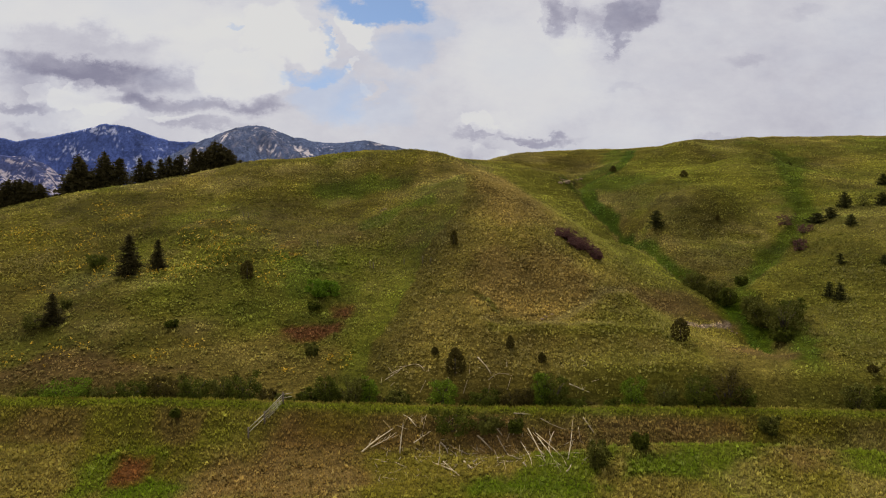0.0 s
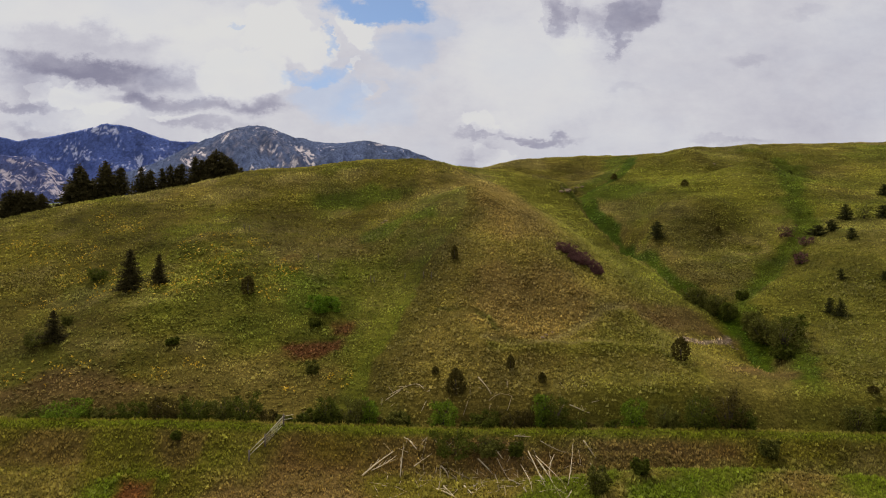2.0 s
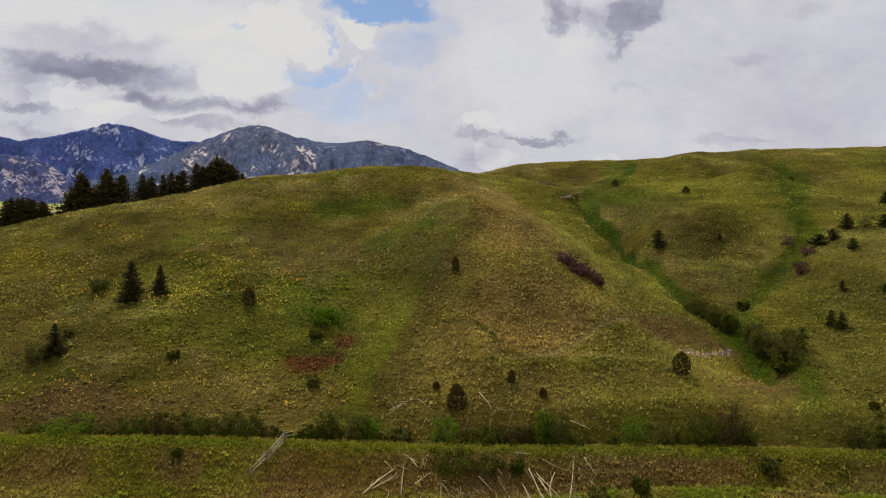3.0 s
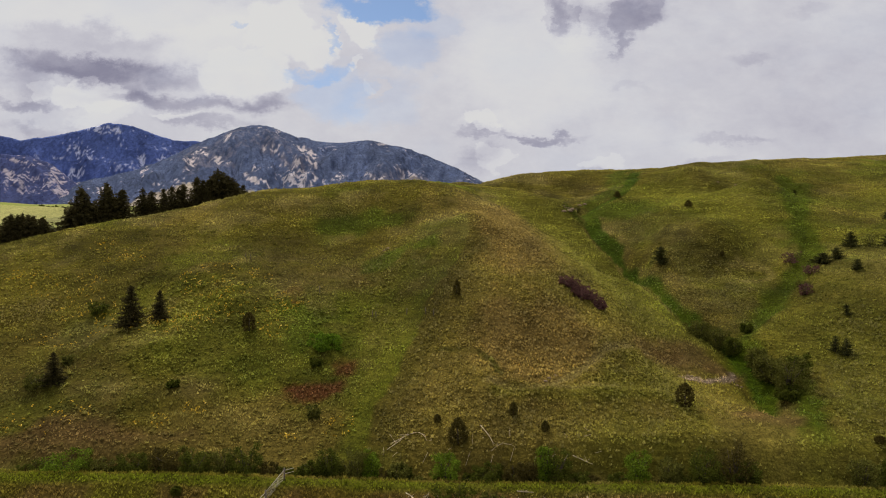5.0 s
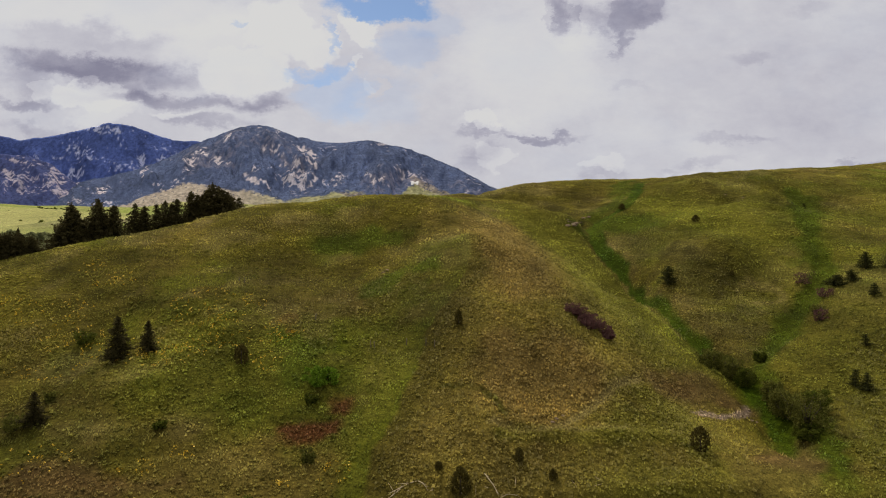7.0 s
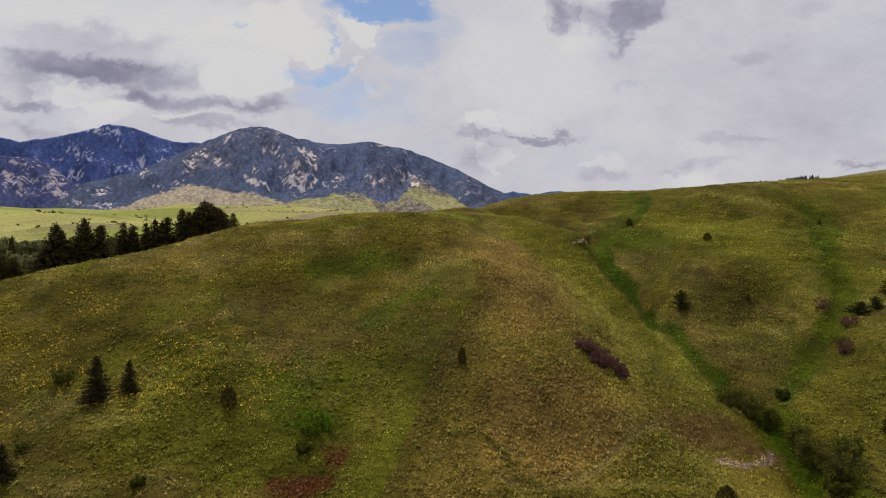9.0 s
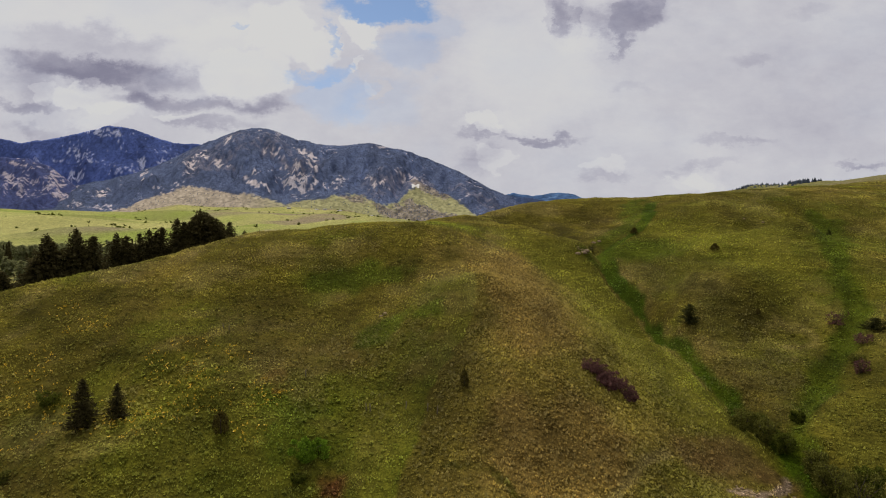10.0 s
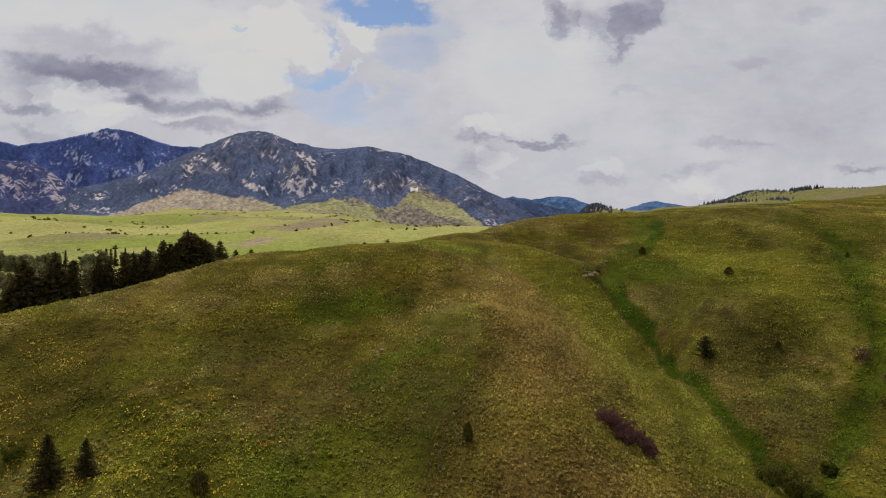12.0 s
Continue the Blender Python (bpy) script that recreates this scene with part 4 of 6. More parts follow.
SNOW_STREAKS = [[(-286.7, 88.4), (-284.6, 88.4), (-284.6, 79.7), (-286, 81.2)], [(-278.3, 72.5), (-276.2, 69.6), (-276.2, 53.6), (-278.3, 63.8)], [(-282.5, 87),
    (-276.9, 79.7), (-267.8, 62.3), (-269.2, 59.4), (-276.9, 75.4), (-281.8, 84.1)], [(-272.7, 100), (-257.3, 98.6), (-242.6, 94.2), (-246.8, 89.9), (-261.5,
    92.8), (-270.6, 97.1)], [(-233.5, 75.4), (-228.6, 71), (-229.3, 68.1), (-232.8, 69.6)], [(-239.1, 52.2), (-231.4, 65.2), (-230.7, 63.8), (-237, 52.2)],
    [(-220.2, 65.2), (-209, 79.7), (-209, 76.8), (-217.4, 69.6)], [(-286, 58), (-281.1, 63.8), (-273.4, 47.8), (-274.1, 43.5), (-283.2, 55.1)], [(-304.2, 79.7),
    (-289.5, 78.3), (-288.8, 73.9), (-302.1, 76.8)]]
THIN_WOODS = [[(-148.8, 97.1), (-133.4, 97.8), (-110.3, 92.8), (-85.8, 77.7), (-92.8, 45.3), (-102.6, 43.2), (-118, 68.3), (-141.1, 66.9)], [(-183.1, 91.4),
    (-169.8, 100), (-148.8, 79.1), (-141.1, 53.2), (-155.8, 56.1), (-175.4, 49.6)], [(-57.1, 40.3), (-34, 64.7), (-10.9, 64.7), (-26.3, 44.6), (-49.4, 25.9)],
    [(0.3, 68.3), (15.7, 69.8), (42.3, 43.9), (31.1, 26.6), (11.5, 48.2)]]
FAN_WOODS = [[(-50.8, 18.7), (-37.5, 17.3), (-26.3, 32.4), (-10.9, 24.5), (15.7, 9.4), (19.2, 1.4), (-10.9, 0), (-41.7, 4.3)], [(-24.2, 60.4), (-17.2, 61.9),
    (0.3, 51.1), (-3.2, 43.2), (-16.5, 51.1)], [(-71.8, 25.2), (-57.1, 28.8), (-52.9, 18), (-64.1, 18.7)]]
SPURS = [(70, 7, [(-133.4, 97.8), (-146.7, 75.5), (-173.3, 71.2), (-205.5, 47.5), (-239.8, 29.5)]), (55, 5, [(-127.8, 92.8), (-112.4, 70.5), (-94.9, 56.1),
    (-85.1, 49.6)]), (60, 6, [(-60.6, 97.8), (-72.5, 75.5), (-85.8, 53.2), (-98.4, 31.7)]), (50, 5, [(-31.9, 92.8), (-38.2, 65.5), (-52.9, 33.8)]), (45, 5,
    [(-9.5, 89.9), (-19.3, 67.6), (-26.3, 40.3)]), (55, 5, [(3.8, 100), (23.4, 69.1), (42.3, 43.9)]), (-60, 5, [(-118.7, 74.8), (-113.1, 51.8), (-110.3, 36.7),
    (-111.7, 24.5)]), (-55, 5, [(-80.2, 91.4), (-87.2, 64.7), (-102.6, 36)]), (-50, 5, [(-49.4, 73.4), (-57.1, 54.7), (-68.3, 33.1)]), (-50, 5, [(-154.4, 87.1),
    (-144.6, 55.4), (-132.7, 27.3)]), (-45, 4, [(-17.2, 89.2), (-31.9, 53.2), (-37.5, 21.6)])]
# Distance haze is painted into each ridge's forest and rock colours
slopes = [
    ridge("mountain_back", BACK_RIDGE, 4400, 4850, "forested mountain tinted haze blue, with snow streaks near its summit", 200, (0.082, 0.118, 0.30), (0.52, 0.54, 0.68), NO_FANS, 0.95, rocks=SNOW_STREAKS),
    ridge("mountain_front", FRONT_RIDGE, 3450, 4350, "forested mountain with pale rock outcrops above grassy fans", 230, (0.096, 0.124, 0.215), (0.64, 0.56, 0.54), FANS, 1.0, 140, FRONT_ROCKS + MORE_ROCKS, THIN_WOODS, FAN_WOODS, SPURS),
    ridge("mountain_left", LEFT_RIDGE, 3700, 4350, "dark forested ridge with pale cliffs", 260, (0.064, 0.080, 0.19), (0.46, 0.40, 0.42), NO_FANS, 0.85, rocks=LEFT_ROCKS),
    ridge("mountain_far", FAR_RIDGE, 4650, 4900, "distant mountains tinted haze blue", 290, (0.085, 0.16, 0.31), (0.13, 0.21, 0.36), NO_FANS, 0.8),
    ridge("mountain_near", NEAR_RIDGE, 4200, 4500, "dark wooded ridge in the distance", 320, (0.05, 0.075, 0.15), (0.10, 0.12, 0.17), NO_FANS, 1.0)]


# ---- growing things ----
def tube(points, radii, sides=6):
    """A bent, tapered round bar through the points."""
    pts = np.array(points, float)
    ring = np.linspace(0, 2 * np.pi, sides, endpoint=False)
    verts = []
    for i, p in enumerate(pts):
        way = pts[min(i + 1, len(pts) - 1)] - pts[max(i - 1, 0)]
        way = way / (np.linalg.norm(way) + 1e-9)
        u = np.cross(way, (0, 0, 1) if abs(way[2]) < 0.9 else (1, 0, 0))
        u = u / np.linalg.norm(u)
        v = np.cross(way, u)
        verts += [p + radii[i] * (np.cos(a) * u + np.sin(a) * v) for a in ring]
    n, faces = len(pts), []
    for i in range(n - 1):
        for k in range(sides):
            a, b = i * sides + k, i * sides + (k + 1) % sides
            faces += [(a, b, b + sides), (a, b + sides, a + sides)]
    for start, turn in ((0, -1), ((n - 1) * sides, 1)):
        for k in range(1, sides - 1):
            faces.append((start, start + k, start + k + 1)[::turn])
    return np.array(verts), np.array(faces)


def joined(pieces):
    verts, faces, at = [], [], 0
    for v, f in pieces:
        verts.append(v)
        faces.append(np.asarray(f) + at)
        at += len(v)
    return np.concatenate(verts), np.concatenate(faces)


def leaves_at(places, out, size, rng, long=1.6):
    """Pointed leaves or sprays of two triangles at the places, leaning outwards."""
    n = len(places)
    way = out + rng.normal(0, 0.55, (n, 3))
    way /= np.linalg.norm(way, axis=1, keepdims=True) + 1e-9
    side = np.cross(way, rng.normal(0, 1, (n, 3)))
    side /= np.linalg.norm(side, axis=1, keepdims=True) + 1e-9
    s = (size * rng.uniform(0.6, 1.35, n))[:, None]
    v = np.stack([places - way * s * long / 2, places + side * s * 0.5, places + way * s * long / 2, places - side * s * 0.5], 1).reshape(-1, 3)
    i = np.arange(n)[:, None] * 4
    return v, np.concatenate([i + (0, 1, 2), i + (0, 2, 3)])


def conifer_parts(h, w, seed, bare=0.05, droop=0.25, ragged=0.2, dense=2, taper=1.0):
    """Trunk and crown of a spruce or fir: whorls of drooping, needled boughs."""
    rng = np.random.default_rng(seed)
    lean = rng.normal(0, 0.012, 2)
    axis = lambda z: np.array((lean[0] * z, lean[1] * z, z))
    trunk = tube([axis(-0.5), axis(h * 0.3), axis(h * 0.7), axis(h * 0.97)], [0.022 * h, 0.017 * h, 0.009 * h, 0.002 * h], 7)
    places, outs, sizes = [], [], []
    levels = int(16 + h * 1.3)
    for i in range(levels):
        f = bare + (1 - bare) * (i + rng.uniform(-0.3, 0.3)) / levels
        reach = w / 2 * (1 - f) ** taper * rng.uniform(1 - ragged, 1 + ragged * 0.6) + 0.03 * w
        for k in range(rng.integers(6, 10)):
            a = rng.uniform(0, 2 * np.pi)
            length = reach * rng.uniform(0.65, 1.12)
            n = max(3, int(length / (0.022 * h + 0.10)) + 1)
            t = np.linspace(0.12, 1, n)
            r = length * t
            z = h * f - droop * r * (0.5 + 0.5 * t) + 0.12 * length * t ** 3
            for m in range(dense):
                jit = rng.normal(0, 0.016 * h, (n, 3))
                places.append(np.stack([np.cos(a) * r + lean[0] * z, np.sin(a) * r + lean[1] * z, z], 1) + jit)
                outs.append(np.tile((np.cos(a), np.sin(a), -0.15), (n, 1)))
                sizes.append(np.full(n, 0.014 * h + 0.026 * w * (1 - t * 0.5) * (0.4 + 0.6 * (1 - f)) + 0.03))
    top = np.array([axis(h * f) for f in np.linspace(0.9, 1.02, 6)])
    places.append(top)
    outs.append(np.tile((0, 0, 1.0), (6, 1)))
    sizes.append(np.full(6, 0.03 * h))
    return trunk, leaves_at(np.concatenate(places), np.concatenate(outs), np.concatenate(sizes), rng, 2.3)


def shrub_parts(h, w, seed, count=420, leaf=0.16, upright=0.4):
    """Stems and foliage of a shrub: stems that fan out of the root, each with uneven clumps of leaves."""
    rng = np.random.default_rng(seed)
    stems, places, outs = [], [], []
    n = 9
    for i in range(n):
        a = 2 * np.pi * (i + rng.uniform(-0.3, 0.3)) / n
        reach = w / 2 * rng.uniform(0.35, 0.85)
        top = h * rng.uniform(0.72, 1.0) * (1 - 0.3 * (reach / (w / 2)) ** 2)
        tip = np.array((np.cos(a) * reach, np.sin(a) * reach, top))
        mid = tip * (0.45, 0.45, 0.55) + rng.normal(0, 0.04 * w, 3)
        stems.append(tube([(0.1 * np.cos(a), 0.1 * np.sin(a), -0.25), mid, tip], [0.012 * h + 0.02, 0.008 * h + 0.012, 0.008], 4))
        for f, size in ((0.95, 0.20), (0.76, 0.24), (0.55, 0.24), (0.3, 0.22)):
            centre = tip * (0.62 + 0.38 * f, 0.62 + 0.38 * f, 0.25 * f + 0.75 * f * f) + rng.normal(0, 0.05 * w, 3)
            k = int(2.3 * count / n * rng.uniform(0.15, 0.38))
            d = rng.normal(0, 1, (k, 3))
            d /= np.linalg.norm(d, axis=1, keepdims=True)
            q = centre + d * (size * (w + h) / 2 * 0.72) * rng.uniform(0.3, 1.0, (k, 1)) * (1, 1, 0.85)
            q[:, 2] = np.maximum(q[:, 2], 0.03)
            places.append(q)
            outs.append(d + (0, 0, upright))
    return joined(stems), leaves_at(np.concatenate(places), np.concatenate(outs), leaf * 1.15, rng)


def juniper_parts(h, w, seed, count=900):
    """Stem and foliage of a juniper: a dense, uneven egg shape that comes to a blunt point."""
    rng = np.random.default_rng(seed)
    f = rng.uniform(0, 1, count) ** 0.8
    a = rng.uniform(0, 2 * np.pi, count)
    lobe = 1 + 0.16 * np.sin(3 * a + seed) + 0.13 * np.sin(5 * a + 9 * f + 2 * seed) + rng.normal(0, 0.07, count)
    r = w / 2 * (1 - f ** 2.8) ** 0.6 * np.minimum(1, 0.62 + 1.8 * f) * lobe * rng.uniform(0.55, 1.0, count) ** 0.5
    places = np.stack([np.cos(a) * r, np.sin(a) * r, 0.03 + f * h * (1 + rng.normal(0, 0.03, count))], 1)
    out = np.stack([np.cos(a) * 0.7, np.sin(a) * 0.7, 0.5 + f], 1)
    return tube([(0, 0, -0.3), (0, 0, h * 0.7)], [0.05 * h, 0.02 * h], 5), leaves_at(places, out, np.full(count, 0.05 + 0.055 * (h + w) / 2), rng, 1.9)


def stand(name, x, y, pieces, label, category, group="", sink=0.0, turn=0.0):
    """A plant that stands on the ground: an Empty at its foot with its parts under it."""
    root = new(name)
    root.empty_display_size = 0.3
    root.matrix_world = pose(x, y, float(height(x, y)) - sink, 0, 0, turn)
    for part_name, (v, f), material in pieces:
        ob = new(part_name, mesh_from(part_name, v, f, material))
        ob.parent = root
    return tagged(root, label, category, group)


def conifer(name, x, y, h, w, seed, label, leaves, group="", **shape):
    trunk, crown = conifer_parts(h, w, seed, **shape)
    return stand(name, x, y, [("trunk", trunk, BARK), ("crown", crown, leaves)], label, "tree", group, turn=seed * 47 % 360)


def shrub(name, x, y, h, w, seed, label, leaves, group="", **shape):
    stems, crown = shrub_parts(h, w, seed, **shape)
    return stand(name, x, y, [("stem", stems, BARK), ("foliage", crown, leaves)], label, "shrub", group, turn=seed * 61 % 360)


SPRUCES = [(-65, 132.6, 8.5, 5.7), (-59.4, 133.9, 6.2, 4), (-70.1, 115, 5.6, 4.4)]
for i, row in enumerate(SPRUCES):
    conifer("spruce", row[0], row[1], row[2], row[3] * 1.2, 10 + i, "dark young spruce standing alone on the grassy slope", NEEDLES, "spruces on the slope", taper=0.85, dense=3)
JUNIPERS = [(-40.2, 131.5, 3.6, 2.8), (2.3, 137.2, 2.9, 1.7), (40.5, 109.3, 3.7, 3.1), (11.1, 106.1, 2, 1.4), (15.9, 103.2, 1.6, 1.4), (85.8, 228.5,
    2.2, 2.7), (70.5, 265.5, 2.4, 2.6), (-1.3, 104.2, 1.2, 1.2), (82.2, 191.9, 1.5, 1.3), (68.5, 102.1, 1.1, 1.7), (1.9, 100.8, 3.9, 3.2)]
for i, row in enumerate(JUNIPERS):
    stem, crown = juniper_parts(row[2], row[3] * 0.95, 30 + i)
    stand("juniper", row[0], row[1], [("stem", stem, BARK), ("foliage", crown, JUNIPER_LEAVES)], "compact dark juniper on the dry grass", "shrub", "junipers")
PINES = [(63.7, 191.4, 5.6, 4.9), (129.8, 240.5, 3.2, 2.3), (111.6, 178.2, 4.6, 4.4), (117.8, 172.2, 3.6, 4), (140.6, 204.8, 3.8, 4), (99.7, 156.8,
    2.8, 2.9), (101.4, 174, 3, 5), (104.3, 172.4, 3.2, 3.7), (85.5, 138, 2.4, 1.6), (91.3, 132.7, 2, 1.8), (78.4, 130.1, 3.2, 2.1), (79.3, 128, 3.5,
    2.6)]
for i, row in enumerate(PINES):
    conifer("pine", row[0], row[1], row[2], row[3] * 1.3, 50 + i, "bushy young pine on the hillside", PINE_NEEDLES, "pines on the far slope", bare=0.06, droop=0.0, ragged=0.4, taper=0.6)
OAKS = [(114.1, 174, 4.5, 5.4), (98.8, 185.5, 3.5, 5.5), (96.2, 170.3, 2.7, 5.5), (88.3, 158.8, 3.4, 3.7), (90.5, 163.6, 1.8, 4.5), (52, 255.5, 3.6,
    3)]
for i, row in enumerate(OAKS):
    shrub("thornbush", *row, 70 + i, "half-bare brown thornbush in the side gully", RED_TWIGS if i in (1, 2, 3) else GREY_LEAVES, "thornbushes", count=360)
GULLY_SHRUBS = [(57.4, 146.7, 4.6, 5.6), (62.0, 146.9, 5, 5.8), (63.1, 142.4, 4.4, 5), (65.2, 135.2, 4.6, 6), (65.3, 129.3, 6, 7), (65.9, 124.1, 6.6, 7), (69.5, 126.8, 5, 6),
                (64.4, 121.7, 2.6, 5), (62.5, 152.4, 3.6, 4.5), (69.6, 149.7, 2.2, 3.6), (65.1, 131.6, 4.6, 5)]
GULLY_LEAVES = (GREY_LEAVES, GREY_LEAVES, WILLOW_LEAVES, GREY_LEAVES, GREY_LEAVES, GREY_LEAVES, WILLOW_LEAVES, WILLOW_LEAVES, GREY_LEAVES, WILLOW_LEAVES, GREY_LEAVES)
for i, row in enumerate(GULLY_SHRUBS):
    shrub("gully_shrub", *row, 80 + i, "tall dark shrub crowding the bottom of the gully", GULLY_LEAVES[i], "gully shrubs", count=1700, leaf=0.17)
SLOPE_SHRUBS = [(-24.2, 128.5, 3.4, 6.6), (-76.3, 141.4, 3.2, 4.7), (-72.9, 114.3, 3.1, 4.8), (-48.4, 114.1, 1.3, 2.6), (-22.7, 110.8, 2.3, 2.5),
    (-25, 123.8, 1.6, 2.9), (-71.6, 122, 1.8, 2.6)]
for i, row in enumerate(SLOPE_SHRUBS):
    shrub("slope_shrub", *row, 95 + i, ("bright green leafy shrub on the slope", "grey-green shrub on the slope")[i > 0], SPRING_LEAVES if i == 0 else (GREY_LEAVES, WILLOW_LEAVES)[i % 2],
          "shrubs on the slope", count=2200 if i == 0 else 700, leaf=0.17)
DITCH_DARK = [(-60.4, 96.0, 2.2, 5.1), (-51.5, 96.0, 2.8, 4.2), (-46.5, 96.0, 3.4, 5.9), (-41.8, 96.0, 3.9, 5.1), (-37.6, 96.0, 4.3, 5.9), (-32.9, 96.0, 4.1, 4.2),
              (-30.0, 96.0, 4.6, 5.6), (-26.2, 96.0, 2.6, 4.2), (-20.2, 96.0, 3.2, 3.7), (-7.1, 96.0, 3.1, 4.2), (6.4, 96.0, 3.2, 5.2), (10.2, 96.0, 3.4, 4.7),
              (16.4, 96.0, 5.4, 5.2), (33.5, 96.0, 4.2, 5.1), (38.2, 96.0, 5.6, 5.4), (42.7, 96.0, 6.2, 6.4), (45.2, 96.0, 3.7, 4.2), (61.9, 96.0, 5.1, 4.1),
              (65.7, 96.0, 3.9, 3.4), (12.4, 96.0, 3.5, 4.2), (-17.3, 96.0, 4.2, 4.7), (-13.4, 96.0, 4.6, 4.9)]
DITCH_GREEN = [(-56.0, 96.0, 3.6, 8.5), (-11.2, 96.0, 6.0, 2.6), (0.1, 96.0, 5.4, 5.4), (14.5, 96.0, 7.6, 2.6), (28.9, 96.0, 5.6, 4.4)]
fill = np.random.default_rng(77)
for x in np.arange(-64, 46, 2.6):
    DITCH_DARK.append((x + fill.uniform(-1, 1), fill.uniform(95.4, 97.4), fill.uniform(1.0, 2.2), fill.uniform(2.4, 4.2)))
for i, row in enumerate(DITCH_DARK):
    shrub("ditch_shrub", row[0], row[1], row[2] * (1.18 if row[2] > 3.4 else 1.0), row[3], 110 + i, "dark leafy shrub growing in the ditch", (WILLOW_LEAVES, GREY_LEAVES, WILLOW_LEAVES, JUNIPER_LEAVES)[i % 4], "shrubs in the ditch", count=1700 if row[2] > 3.0 else 900, leaf=0.14)
for i, row in enumerate(DITCH_GREEN):
    shrub("ditch_willow", *row, 340 + i, "fresh green willow growing in the ditch", FRESH_LEAVES, "willows in the ditch", count=1300, leaf=0.15)
BANK_SHRUBS = [(1.3, 89.6, 3.3, 7.8), (6.2, 89.6, 2.6, 4.7), (10.3, 89.5, 1.9, 2.7), (19.2, 79.5, 3.7, 3.3), (25.3, 82.5, 2.2, 2.6), (45.8, 89.5, 2.6, 3.2), (-37.6, 90.0, 1.1, 1.6)]
for i, row in enumerate(BANK_SHRUBS):
    shrub("bank_shrub", *row, 150 + i, "low tangled shrub on the ditch bank", (WILLOW_LEAVES, GREY_LEAVES)[i % 2], "shrubs on the bank", count=900, leaf=0.17)

# The long thicket of bare purple twigs on the spur
stems, crown = [], []
twigs = np.random.default_rng(170)
for i in range(13):
    along = i / 12 - 0.5
    x, y = 30.2 + 7.2 * along + twigs.normal(0, 0.3), 142.5 - 2.4 * along + twigs.uniform(-3.0, 3.0) * (1 - 1.5 * abs(along))
    s, c = shrub_parts(twigs.uniform(1.5, 2.4), twigs.uniform(3.2, 4.6), 170 + i, 560, 0.12, 0.9)
    move = np.array((x - 29.4, y - 142.8, float(height(x, y)) - float(height(29.4, 142.8))))
    stems.append((s[0] + move, s[1]))
    crown.append((c[0] + move, c[1]))
stand("thicket", 29.4, 142.8, [("stem", joined(stems), BARK), ("foliage", joined(crown), RED_TWIGS)], "long thicket of bare purple-brown twigs on the spur", "shrub")

# Firs along the crest and beyond it
CREST_TREES = [(-116, 204, 15.6, 9.0), (-119, 203, 9.9, 6.4), (-110, 208, 15.6, 7.3), (-105, 208, 12.4, 6.6), (-113, 206, 10.3, 5.4), (-102, 215, 13.2, 4.5), (-99, 216, 11.3, 5.0),
               (-96, 218, 11.6, 3.1), (-94, 220, 11.8, 5.0), (-91, 222, 11.3, 5.5), (-87, 224, 11.8, 4.7), (-84, 226, 9.9, 5.2), (-81, 228, 12.6, 7.2), (-78, 230, 9.9, 6.9),
               (-78, 238, 8.2, 4.2), (-129, 188, 7.2, 3.6), (-128, 189, 7.9, 3.7), (-127, 190, 7.3, 3.3), (-126, 191, 7.4, 3.7), (-124, 191, 6.4, 3.4)]
MORE_FIRS = [(-124, 193, 6.7, 3.7), (-121, 193, 5.2, 3.1), (-81, 262, 8.5, 2.8), (-78, 264, 9.0, 3.3), (-73, 266, 8.4, 3.3), (-81, 256, 12.0, 5.2)]
FILL_FIRS = [(-114.5, 205.5, 12.5, 5), (-108, 207, 13.2, 5), (-100.5, 217, 10.8, 4), (-92.5, 221.5, 10.6, 4), (-85.5, 225.5, 10.5, 4.5), (-82.5, 227.5, 11.2, 5), (-79.5, 229.5, 11.4, 5),
             (-76.5, 231, 8.6, 4.5), (-83, 229, 11.6, 5), (-117.5, 204.5, 11.0, 5), (-122.5, 194, 5.8, 3.0), (-125, 192, 7.0, 3.2)]
for i, row in enumerate(CREST_TREES + MORE_FIRS + FILL_FIRS):
    conifer("fir", row[0], row[1], row[2] * 1.03, row[3] * 1.5 + 3.2, 200 + i, "dark fir in the row behind the crest of the hill", NEEDLES, "firs behind the crest", ragged=0.4, taper=0.72)


# ---- grass, flowers and litter ----
def thin_blades(x, y, tall, wide, rng, blades):
    """Tufts of bent, pointed blades at x, y: their corners and triangles."""
    n = len(x)
    z = height(x, y) - 0.03
    a = rng.uniform(0, 2 * np.pi, (n, 1)) + np.arange(blades) * 2 * np.pi / blades + rng.normal(0, 0.35, (n, blades))
    out = np.stack([np.cos(a), np.sin(a)], -1)
    side = np.stack([-np.sin(a), np.cos(a)], -1)
    h = (tall[:, None] * rng.uniform(0.6, 1.25, (n, blades)))[..., None]
    w = (wide[:, None] * rng.uniform(0.6, 1.3, (n, blades)))[..., None]
    root = np.stack([x, y], -1)[:, None]
    foot = np.broadcast_to(z[:, None, None], (n, blades, 1))
    left = np.concatenate([root + out * w * 0.25 - side * w * 0.5, foot], -1)
    right = np.concatenate([root + out * w * 0.25 + side * w * 0.5, foot], -1)
    tip = np.concatenate([root + out * h * rng.uniform(0.25, 0.8, (n, blades, 1)), foot + h], -1)
    v = np.stack([left, right, tip], 2).reshape(-1, 3)
    return v, np.arange(len(v)).reshape(-1, 3)


rng = np.random.default_rng(5)


def scatter(count, x0, x1, y0, y1, keep):
    x, y = rng.uniform(x0, x1, count), rng.uniform(y0, y1, count)
    hold = (np.abs(x) < 0.74 * y + 8) & (rng.uniform(0, 1, count) < keep(x, y))
    return x[hold], y[hold]


